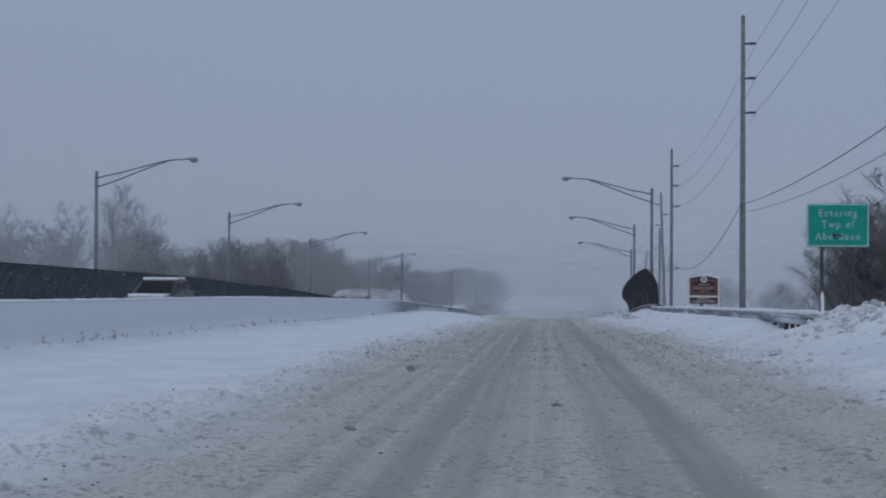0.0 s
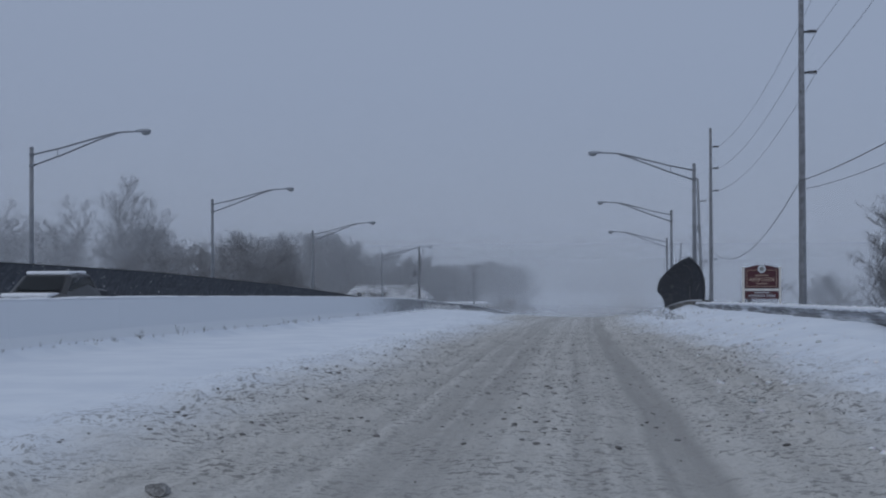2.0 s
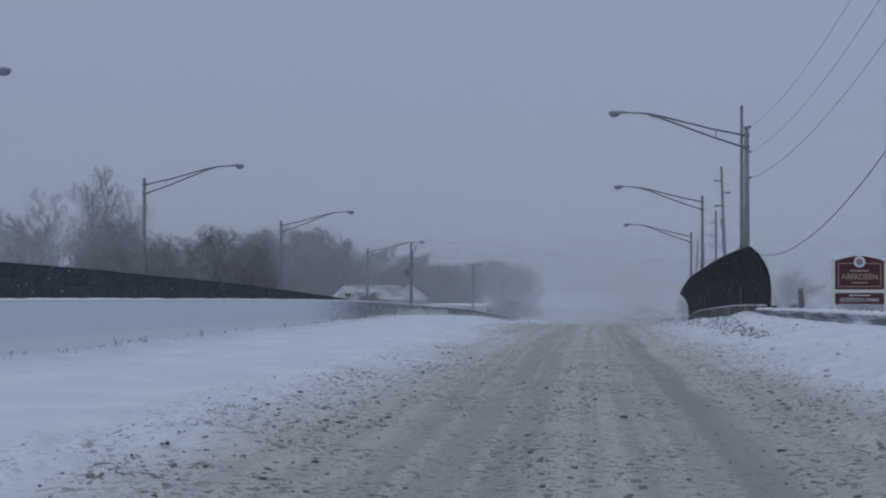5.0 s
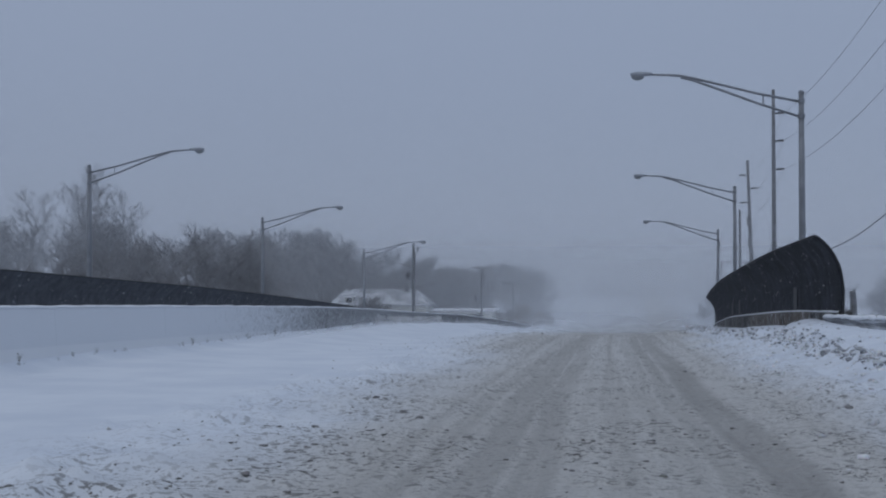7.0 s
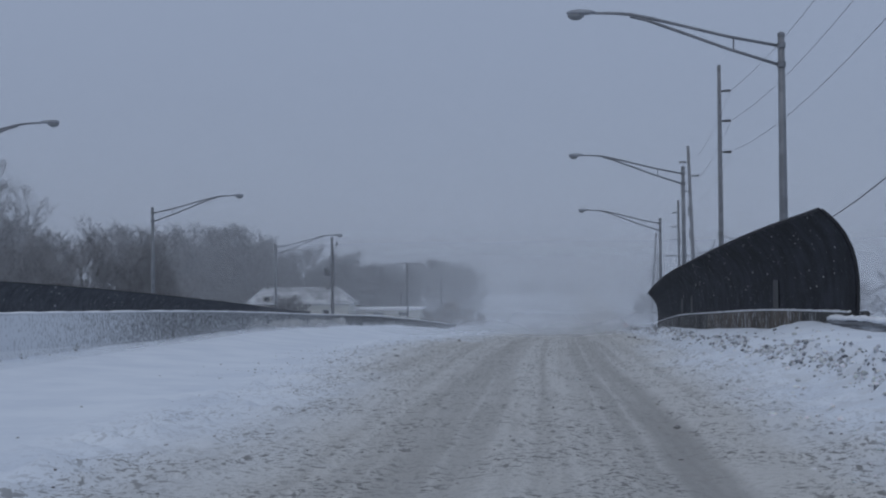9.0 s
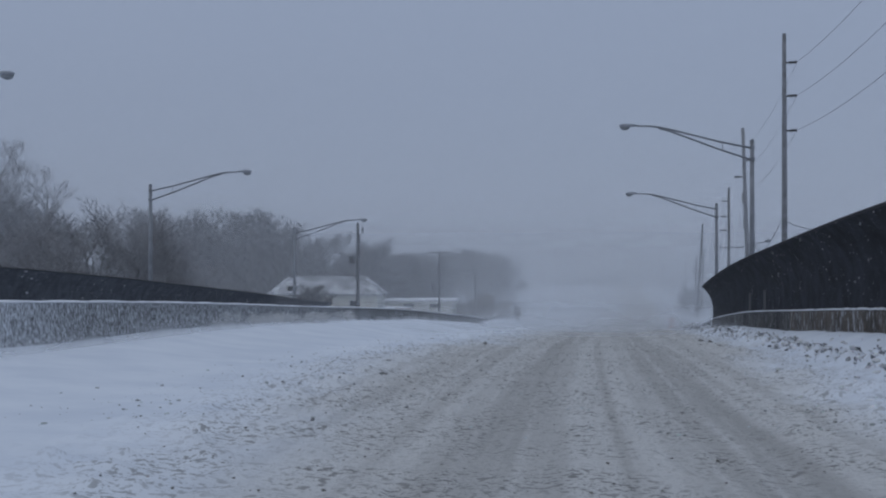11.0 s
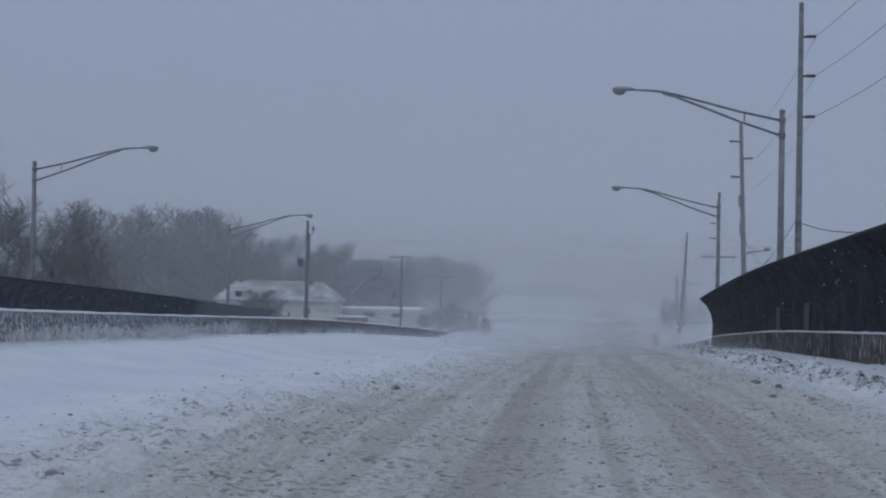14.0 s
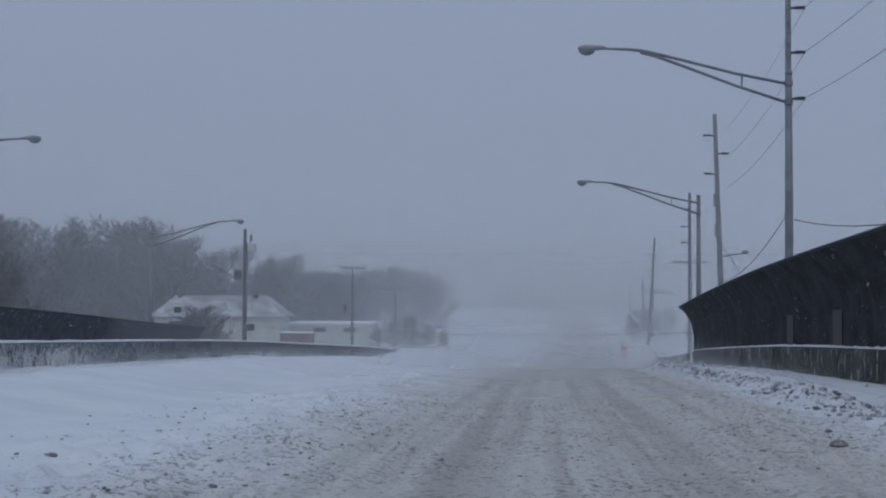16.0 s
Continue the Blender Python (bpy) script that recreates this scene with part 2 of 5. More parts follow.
def ground_rise(u, y):
    """Height of the snow above the road's line, at u metres beside its middle."""
    bridge = step(y, 84, 92)
    z = np.zeros_like(u)
    # tracked slush: ruts and ridges
    slush = step(u, -3.4, -2.4) * (1 - step(u, 1.9, 2.7))
    for mid, wide, deep in RUTS:
        z -= slush * deep * np.exp(-(((u - mid - 0.12 * (wave(y, y * 0, 9, 3) - 0.5)) / wide) ** 2))
    z += slush * (0.05 * np.maximum(0, wave(u, y, 0.16, 5) - 0.45) + 0.022 * (wave(u, y, 0.2, 5) - 0.5) + 0.02 * (wave(u * 1.6, y * 0.5, 0.45, 6) - 0.5))
    # churned shoulder on both sides
    churn = np.exp(-(((u + 3.6) / 1.2) ** 2)) + np.exp(-(((u - 3.0) / 1.0) ** 2))
    z += churn * (0.10 * wave(u, y, 0.5, 7) ** 2 + 0.10 * wave(u, y, 0.21, 8) ** 3 + 0.03)
    # smooth drift over to the median barrier
    left = step(-u, 3.0, 6.0)
    z += left * (0.05 + 0.07 * wave(u, y, 2.5, 9) + 0.012 * (wave(u, y * 0.5, 0.6, 10) - 0.5))
    z += step(-u, 5.5, 9.5) * step(y, 55, 118) * 0.5 * (1 - step(-u, 9.6, 10.4))
    z += step(-u, 10.0, 11.5) * 0.28
    # drift that buries the far end of the barrier
    z += 0.62 * step(y, 160, 178) * (1 - step(y, 184, 200)) * np.exp(-(((u + 9.3) / 1.7) ** 2))
    z += 0.16 * (1 - step(y, 60, 97)) * step(-u, 8.7, 9.4) * (1 - step(-u, 9.7, 10.0))
    # lumpy slush thrown to the side on the bridge
    z += step(y, 76, 88) * np.exp(-(((u + 4.3) / 1.4) ** 2)) * (0.06 * wave(u, y, 0.31, 21) ** 2 + 0.07 * wave(u, y, 0.16, 22) ** 3)
    # ploughed bank up to the guardrail
    lump = wave(u, y, 0.9, 11) * 0.6 + wave(u, y, 0.37, 12) * 0.3 + wave(u, y, 0.17, 13) * 0.25
    bank = step(u, 2.3, 4.0) * 0.10 + step(u, 3.2, 5.6) * (0.46 - 0.34 * np.exp(-(((y - 37) / 6.0) ** 4)) * step(u, 4.6, 6.2))
    z += (1 - bridge) * (bank + step(u, 2.6, 3.8) * (1 - step(u, 6.6, 7.4)) * (0.22 - 0.13 * step(u, 3.9, 4.8)) * (lump - 0.5))
    z += (1 - bridge) * np.exp(-(((u - 6.7) / 1.25) ** 4) - ((y - 27.4) / 2.3) ** 4) * (0.42 + 0.55 * (lump - 0.5))
    # windrow under the bridge parapet
    z += bridge * (step(u, 2.6, 4.4) * 0.06 + np.exp(-(((u - 5.9) / 0.95) ** 2)) * (0.24 + 0.13 * (1 - step(y, 96, 112)) + 0.10 * (lump - 0.45)))
    ridge = wave(u, y, 0.42, 23) * 0.55 + wave(u, y, 0.2, 24) * 0.45
    z += step(y, 60, 74) * np.exp(-(((u - 4.1 - 0.25 * (wave(y, y * 0, 3.1, 25) - 0.5)) / 0.34) ** 2)) * (0.08 + 0.6 * np.maximum(0, ridge - 0.42))
    z += 0.26 * np.exp(-(((u - 6.2) / 0.75) ** 2) - ((y - 88.8) / 3.6) ** 2)
    # verges fall away outside
    z -= step(u, 7.4, 30) * (3.0 + 0.5 * wave(u, y, 12, 14)) + step(u, 30, 90) * 2.0
    z -= step(-u, 27.2, 48) * 3.2
    z += (step(u, 9, 20) + step(-u, 30, 45)) * 0.5 * wave(u, y, 6, 15)
    return z


RUTS = ((-1.42, 0.13, 0.02), (-0.98, 0.2, 0.032), (-0.58, 0.18, 0.028), (0.05, 0.1, 0.012), (0.52, 0.15, 0.018), (0.84, 0.14, 0.022), (1.24, 0.25, 0.045))


def ground_at(u, y):
    return float(road_z(y)) + float(ground_rise(np.array([float(u)]), np.array([float(y)]))[0])


def snow_ground_material():
    m = bpy.data.materials.new("snow_covered_ground")
    m.use_nodes = True
    n, l = m.node_tree.nodes, m.node_tree.links
    b = n["Principled BSDF"]
    b.inputs["Roughness"].default_value, b.inputs["Specular IOR Level"].default_value = 0.75, 0.25
    uv = n.new("ShaderNodeUVMap")
    uv.uv_map = "along"
    sep = n.new("ShaderNodeSeparateXYZ")
    l.new(uv.outputs[0], sep.inputs[0])

    def noise_at(scale, stretch, detail, rough=0.6):
        mp, tx = n.new("ShaderNodeMapping"), n.new("ShaderNodeTexNoise")
        mp.inputs["Scale"].default_value = stretch
        tx.inputs["Scale"].default_value, tx.inputs["Detail"].default_value, tx.inputs["Roughness"].default_value = scale, detail, rough
        l.new(uv.outputs[0], mp.inputs["Vector"])
        l.new(mp.outputs[0], tx.inputs["Vector"])
        return tx.outputs["Fac"]

    def math_(op, a, b_, c=None):
        k = n.new("ShaderNodeMath")
        k.operation = op
        for i, v in enumerate((a, b_, c)):
            if v is None:
                continue
            if isinstance(v, (int, float)):
                k.inputs[i].default_value = v
            else:
                l.new(v, k.inputs[i])
        return k.outputs[0]

    def span(v, a, b_, lo=0.0, hi=1.0):
        k = n.new("ShaderNodeMapRange")
        k.interpolation_type = "SMOOTHSTEP"
        for i, w in zip(("From Min", "From Max", "To Min", "To Max"), (a, b_, lo, hi)):
            k.inputs[i].default_value = w
        l.new(v, k.inputs["Value"])
        return k.outputs[0]

    def mixed(f, a, b_):
        k = n.new("ShaderNodeMix")
        k.data_type = "RGBA"
        l.new(f, k.inputs[0])
        for i, v in ((6, a), (7, b_)):
            if isinstance(v, tuple):
                k.inputs[i].default_value = (*v, 1)
            else:
                l.new(v, k.inputs[i])
        return k.outputs[2]

    edge = noise_at(0.5, (1, 0.25, 1), 5)
    wob = math_("MULTIPLY_ADD", edge, 2.2, -1.1)
    u = math_("ADD", sep.outputs["X"], wob)
    reach = math_("ADD", span(sep.outputs["Y"], 30.0, 70.0, 0.0, 0.5), span(sep.outputs["Y"], 76.0, 86.0, 0.0, -1.0))
    reach = math_("ADD", reach, span(sep.outputs["Y"], 94.0, 103.0, 0.0, 1.0))
    right = math_("SUBTRACT", u, math_("ADD", span(sep.outputs["Y"], 36.0, 56.0, 0.8, 0.0), span(sep.outputs["Y"], 86.0, 98.0, 0.0, 0.6)))
    road = math_("MULTIPLY", span(math_("SUBTRACT", u, reach), -4.4, -1.9), span(right, 1.9, 3.3, 1.0, 0.0))
    # far slush thinned towards clean snow: distance haze put into the road's colour
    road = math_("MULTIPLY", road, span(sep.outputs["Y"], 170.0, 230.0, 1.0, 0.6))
    grit = noise_at(26.0, (1, 0.8, 1), 5, 0.65)
    blot = noise_at(1.6, (1, 0.5, 1), 4, 0.55)
    streak = noise_at(2.2, (1.5, 0.05, 1), 4)
    clean = mixed(span(noise_at(0.7, (1, 1, 1), 4), 0.3, 0.7), (0.655, 0.705, 0.785), (0.745, 0.79, 0.855))
    slush = mixed(span(grit, 0.30, 0.50), (0.385, 0.374, 0.355), (0.535, 0.523, 0.50))
    slush = mixed(span(blot, 0.3, 0.75, 0.0, 0.45), slush, (0.60, 0.59, 0.572))
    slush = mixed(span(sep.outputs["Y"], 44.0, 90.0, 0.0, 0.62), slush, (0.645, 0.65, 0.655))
    band = noise_at(1.0, (2.6, 0.018, 1), 3, 0.6)
    slush = mixed(span(band, 0.47, 0.62, 0.0, 0.38), slush, (0.33, 0.322, 0.31))
    rut = None
    ux = math_("MULTIPLY_ADD", noise_at(0.3, (0.2, 0.25, 1), 3), 0.5, -0.25)
    ux = math_("ADD", ux, sep.outputs["X"])
    for mid, wide, deep in RUTS:
        d = math_("ABSOLUTE", math_("SUBTRACT", ux, mid), 0.0)
        one = span(d, wide * 0.55, wide * 1.3, min(1.0, deep * 18), 0.0)
        rut = one if rut is None else math_("MAXIMUM", rut, one)
    rut = math_("MULTIPLY", math_("MULTIPLY", rut, span(sep.outputs["Y"], 55.0, 105.0, 1.0, 0.5)), span(streak, 0.22, 0.58, 0.4, 1.0))
    worn = mixed(rut, slush, (0.30, 0.293, 0.282))
    clump = noise_at(11.0, (1, 0.9, 1), 3, 0.55)
    fine = noise_at(24.0, (1, 0.8, 1), 3, 0.6)
    speck = math_("MULTIPLY", math_("MAXIMUM", span(clump, 0.53, 0.605), span(fine, 0.56, 0.645)), span(rut, 0.2, 0.8, 1.0, 0.3))
    patch = span(noise_at(1.1, (1, 0.6, 1), 3), 0.36, 0.6, 0.2, 1.0)
    shoulder = math_("MULTIPLY", span(math_("SUBTRACT", u, reach), -5.3, -3.0), span(right, 2.2, 3.9, 1.0, 0.0))
    base = mixed(road, clean, worn)
    bank = math_("MULTIPLY", span(u, 2.2, 3.2), span(u, 3.6, 5.4, 1.0, 0.0))
    # grey blots over the bank: shading of its lumps put into the colour
    base = mixed(math_("MULTIPLY", bank, span(noise_at(2.4, (1, 1, 1), 5), 0.42, 0.68, 0.0, 0.35)), base, (0.45, 0.455, 0.47))
    base = mixed(math_("MULTIPLY", math_("MULTIPLY", speck, patch), math_("MULTIPLY", shoulder, math_("MULTIPLY", span(sep.outputs["Y"], 45.0, 95.0, 0.9, 0.7), span(sep.outputs["Y"], 14.0, 32.0, 0.6, 1.0)))), base, (0.14, 0.137, 0.132))
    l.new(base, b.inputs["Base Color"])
    bp = n.new("ShaderNodeBump")
    bp.inputs["Distance"].default_value = 0.08
    l.new(math_("MULTIPLY_ADD", math_("MAXIMUM", road, math_("MULTIPLY", bank, 0.5)), 0.9, 0.05), bp.inputs["Strength"])
    l.new(math_("MULTIPLY_ADD", clump, 0.7, math_("MULTIPLY", fine, 0.3)), bp.inputs["Height"])
    l.new(bp.outputs[0], b.inputs["Normal"])
    return m


def build_ground():
    us = np.concatenate([[-900, -500, -300, -200, -140, -100, -75, -60, -50, -44, -38, -33, -30, -28, -27, -24, -20, -16, -13, -11.5, -10.6],
                         np.arange(-10.2, -8.4, 0.07), np.arange(-8.4, -6.2, 0.2), np.arange(-6.2, 4.0, 0.06), np.arange(4.0, 7.2, 0.085), np.arange(7.2, 12, 0.5),
                         [12, 14, 17, 20, 24, 28, 33, 40, 50, 65, 90, 130, 200, 320, 520, 900]])
    ys = np.concatenate([[-300, -120, -60, -25, -10], np.arange(-2, 6, 0.8), np.arange(6, 116, 0.1), np.arange(116, 126, 0.17), np.arange(126, 200, 0.5),
                         np.arange(200, 330, 4), [340, 370, 420, 500, 640, 900, 1400, 2400]])
    uu, yy = np.meshgrid(us, ys)
    xx = road_x(yy) + uu
    zz = road_z(yy) + ground_rise(uu, yy)
    nu, ny = len(us), len(ys)
    me = bpy.data.meshes.new("ground")
    co = np.stack([xx, yy, zz], -1).reshape(-1, 3)
    i = (np.arange(ny - 1)[:, None] * nu + np.arange(nu - 1)[None, :]).ravel()
    quads = np.stack([i, i + 1, i + nu + 1, i + nu], 1).ravel()
    me.vertices.add(len(co))
    me.vertices.foreach_set("co", co.ravel())
    me.loops.add(len(quads))
    me.loops.foreach_set("vertex_index", quads)
    me.polygons.add(len(i))
    me.polygons.foreach_set("loop_start", np.arange(len(i)) * 4)
    me.polygons.foreach_set("loop_total", np.full(len(i), 4))
    me.update()
    lay = me.uv_layers.new(name="along")
    flat = np.stack([uu, yy], -1).reshape(-1, 2)[quads]
    lay.data.foreach_set("uv", flat.ravel().astype(np.float32))
    me.shade_smooth()
    me.materials.append(snow_ground_material())
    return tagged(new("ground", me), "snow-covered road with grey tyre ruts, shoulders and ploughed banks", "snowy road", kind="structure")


build_ground()


# ---- street lamps ----
def street_lamp():
    """A steel pole with a truss arm over +x; the top of the pole stands at 8.85 m."""
    lamp = empty("street_lamp")
    top = 8.85
    bm = bmesh.new()
    tube(bm, [(0, 0, -0.3), (0, 0, 0.0), (0, 0, 4.5), (0, 0, top)], [0.13, 0.13, 0.115, 0.095], 14)
    part("pole", bm, GALV, lamp, smooth=True)
    bm = bmesh.new()
    tube(bm, [(0, 0, top - 0.02), (0, 0, top + 0.05), (0, 0, top + 0.1)], [0.115, 0.11, 0.05], 12)
    part("cap", bm, GALV, lamp)
    bm = bmesh.new()
    tube(bm, [(0, 0, top - 0.36), (0, 0, top - 0.22)], [0.125, 0.125], 12)
    part("clamp", bm, GALV, lamp)
    bm = bmesh.new()
    tube(bm, [(0, 0, top - 0.92), (0, 0, top - 0.76)], [0.13, 0.13], 12)
    part("clamp", bm, GALV, lamp)
    bm = bmesh.new()
    tube(bm, [(0.08, 0, top - 0.30), (1.5, 0, top + 0.0), (2.9, 0, top + 0.37), (3.7, 0, top + 0.58), (4.3, 0, top + 0.71), (4.7, 0, top + 0.75), (5.5, 0, top + 0.78)],
         [0.045, 0.045, 0.045, 0.048, 0.05, 0.045, 0.035], 8)
    part("upper_arm", bm, GALV, lamp, smooth=True)
    bm = bmesh.new()
    tube(bm, [(0.09, 0, top - 0.84), (1.5, 0, top - 0.36), (2.9, 0, top + 0.18), (3.8, 0, top + 0.52), (4.3, 0, top + 0.65)], [0.045, 0.045, 0.045, 0.045, 0.04], 8)
    part("lower_arm", bm, GALV, lamp, smooth=True)
    bm = bmesh.new()
    tube(bm, [(1.35, 0, top - 0.07), (1.35, 0, top - 0.42)], [0.025, 0.025], 6)
    part("strut", bm, GALV, lamp)
    bm = bmesh.new()
    bmesh.ops.create_uvsphere(bm, u_segments=16, v_segments=10, radius=1.0)
    for v in bm.verts:
        t = (v.co.x + 1) / 2
        w = 0.72 + 0.28 * t
        v.co = Vector((5.70 + v.co.x * 0.44, v.co.y * 0.19 * w, top + 0.79 + (v.co.z * 0.12 if v.co.z > 0 else v.co.z * 0.085) * w))
    head = part("lamp_head", bm, HOUSING, lamp, smooth=True)
    bm = bmesh.new()
    bmesh.ops.create_uvsphere(bm, u_segments=14, v_segments=8, radius=1.0)
    for v in bm.verts:
        v.co = Vector((5.86 + v.co.x * 0.25, v.co.y * 0.15, top + 0.735 + v.co.z * (0.16 if v.co.z < 0 else 0.03)))
    part("lens", bm, CLOUDY, head, "dull prismatic glass lens", smooth=True)
    return tagged(lamp, "grey steel street lamp with a long truss arm", "street lamp", "street lamps")


HOUSING = surface("weathered_lamp_housing", (0.29, 0.31, 0.345), 0.6, 0.2, 4, 0.2, 40, 0.1)
SIGNPOST = surface("dark_sign_post", (0.085, 0.09, 0.1), 0.7, 0.2, 4, 0.25, 40, 0.1)
CLOUDY = surface("cloudy_lens", (0.22, 0.235, 0.25), 0.25, 0, 4, 0.15, 60, 0.1)
first_lamp = street_lamp()
LAMPS = [(6.88, 96.7, 6.86, 180), (6.85, 132.3, 5.53, 180), (6.88, 162.6, 3.76, 180),
         (-26.6, 80.8, 6.95, 0), (-26.9, 114.1, 5.90, 0), (-26.85, 146.4, 4.40, 0), (-26.75, 180.0, 2.53, 0)]
for k, (u, y, top, turn) in enumerate(LAMPS):
    bend = math.degrees(-math.atan(float(road_x(y + 1) - road_x(y - 1)) / 2)) * 0.5
    m = Matrix.Translation((float(road_x(y)) + u, y, top - 8.9)) @ pose(0, 0, 0, 0, 0, turn + bend)
    if k == 0:
        first_lamp.matrix_world = m
    else:
        copy_thing(first_lamp, m)


# ---- utility poles and wires ----
def utility_pole(x, y, top, foot, arms=(), lean=(0, 0), r=0.19, label="tall weathered wooden utility pole"):
    """arms: (drop below the top, reach to the right (negative: left), thickness)."""
    pole = empty("utility_pole", Matrix.Translation((x, y, foot)))
    h = top - foot
    bm = bmesh.new()
    n = 7
    tube(bm, [(lean[0] * (i / n - 1), lean[1] * (i / n), -0.5 + (h + 0.5) * i / n) for i in range(n + 1)], [r * (1.0 - 0.42 * i / n) for i in range(n + 1)], 12)
    part("shaft", bm, POLEWOOD if y < 200.0 else DARKENED_POLEWOOD, pole, smooth=True)
    for drop, reach, thick in arms:
        f = (h - drop) / h
        px = lean[0] * (f - 1)
        s = 1 if reach > 0 else -1
        bm = bmesh.new()
        tube(bm, [(px + s * 0.05, lean[1] * f, h - drop), (px + reach, lean[1] * f, h - drop + 0.05)], [thick, thick * 0.85], 8)
        arm = part("arm", bm, DARKMETAL, pole)
        bm = bmesh.new()
        for j in range(4):
            a = px + reach * (0.45 + 0.15 * j)
            tube(bm, [(a, lean[1] * f, h - drop + 0.02), (a + s * 0.05, lean[1] * f, h - drop + 0.03)], [thick * 1.9, thick * 1.9], 8)
        part("insulator", bm, DARKMETAL, arm)
    return tagged(pole, label, "utility pole", "utility poles")


THREE = ((1.9, 0.85, 0.06), (4.2, 0.85, 0.06), (6.5, 0.85, 0.06))
utility_pole(11.2, 46.0, 23.0, -2.0, THREE)
utility_pole(11.0, 94.8, 18.3, -3.0, THREE, r=0.23)
utility_pole(10.88, 163.0, 15.3, -6.0, ((1.98, 0.85, 0.06), (4.25, 0.85, 0.06), (6.6, 0.85, 0.06)), r=0.23)
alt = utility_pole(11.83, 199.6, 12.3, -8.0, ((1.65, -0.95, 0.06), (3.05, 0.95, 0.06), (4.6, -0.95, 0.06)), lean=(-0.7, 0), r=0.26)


def crossarm(pole, x, z, half, thick=0.07, label=""):
    bm = bmesh.new()
    box(bm, x - half, -0.06, z - thick, x + half, 0.06, z + thick, 0.01)
    arm = part("crossarm", bm, DARKENED_POLEWOOD, pole, label)
    for s in (-0.95, -0.55, 0.55, 0.95):
        bm = bmesh.new()
        tube(bm, [(x + s * half, 0, z + thick), (x + s * half, 0, z + thick + 0.2)], [0.04, 0.03], 6)
        part("insulator", bm, DARKMETAL, arm)
    return arm


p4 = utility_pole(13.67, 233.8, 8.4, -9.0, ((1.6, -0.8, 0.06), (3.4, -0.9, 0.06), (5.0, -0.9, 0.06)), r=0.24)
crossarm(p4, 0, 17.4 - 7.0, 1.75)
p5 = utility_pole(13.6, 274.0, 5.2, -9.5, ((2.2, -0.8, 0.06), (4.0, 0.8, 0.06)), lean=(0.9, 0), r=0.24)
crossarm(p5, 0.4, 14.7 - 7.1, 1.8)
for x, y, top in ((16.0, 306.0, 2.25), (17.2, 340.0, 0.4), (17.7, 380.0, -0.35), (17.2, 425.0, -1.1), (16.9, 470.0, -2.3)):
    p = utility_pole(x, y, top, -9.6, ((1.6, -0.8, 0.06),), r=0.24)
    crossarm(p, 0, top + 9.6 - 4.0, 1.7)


def wire(name, stretches, r, label, material=None):
    """One hanging line of wire over several spans."""
    bm = bmesh.new()
    for a, b, sag in stretches:
        pts = nurb(a, b, sag, 18)
        tube(bm, pts, [r] * len(pts), 5)
    return tagged(link(name, bm, material or CABLE), label, "overhead wire", "overhead wires")


for drop, drop2, z0 in ((1.9, 1.98, 20.6), (4.2, 4.25, 18.3), (6.5, 6.6, 16.0)):
    a, b, c = (12.05, 46.0, z0), (11.85, 94.8, 18.35 - drop), (11.73, 163.0, 15.35 - drop2)
    d = (11.73 + 1.0, 199.6, 12.3 - drop2 + 0.9)
    wire("power_wire", [(a, b, 0.55), (b, c, 1.3), (c, d, 0.5)], 0.013, "thin dark power wire hanging between utility poles", WIRE)
wire("telephone_cable", [((11.0, 46.0, 6.75), (10.85, 94.6, 5.7), 0.45), ((10.85, 94.6, 5.7), (10.7, 163.0, 2.7), 2.5), ((10.7, 163.0, 2.7), (11.6, 199.6, -0.6), 1.0)], 0.022, "thick black telephone cable between utility poles")
wire("service_cable", [((11.2, 46.0, 5.9), (11.1, 94.6, 5.25), 0.5)], 0.016, "thin service cable under the telephone cable", WIRE)
wire("span_wire", [((-25.0, 202.9, -4.2), (12.2, 199.5, -4.4), 0.45)], 0.018, "dark span wire across the far road", WIRE)


# ---- bridge: parapet and curved fence on each side, barrier in the middle ----
def sweep(profile, y0, y1, n, u, flip=1, lift=0.0, sink=0.0):
    """Verts and faces of a cross-section (across, up) drawn along the road, closed."""
    ys = np.linspace(y0, y1, n + 1)
    verts, faces = [], []
    k = len(profile)
    for y in ys:
        o = at(u(y) if callable(u) else u, float(y), (lift(y) if callable(lift) else lift) - sink)
        verts += [(o.x + flip * a, o.y, o.z + b) for a, b in profile]
    for i in range(n):
        for j in range(k):
            p, q = i * k + j, i * k + (j + 1) % k
            f = (p, q, q + k, p + k)
            faces.append(f if flip < 0 else f[::-1])
    faces.append(tuple(range(k)) if flip > 0 else tuple(range(k))[::-1])
    faces.append(tuple(range(n * k, n * k + k))[::-1] if flip > 0 else tuple(range(n * k, n * k + k)))
    return verts, faces


PLATE = surface("dull_plate", (0.04, 0.041, 0.045), 0.6, 0.0, 5, 0.2, 40, 0.1)
# inside face of the fence, from its foot up over the walkway (across towards the road is negative)
CURVE = [(0.0, 0.0), (0.01, 0.45), (0.0, 0.75), (-0.04, 1.05), (-0.12, 1.35), (-0.25, 1.63), (-0.43, 1.88), (-0.6, 2.05), (-0.74, 2.17)]


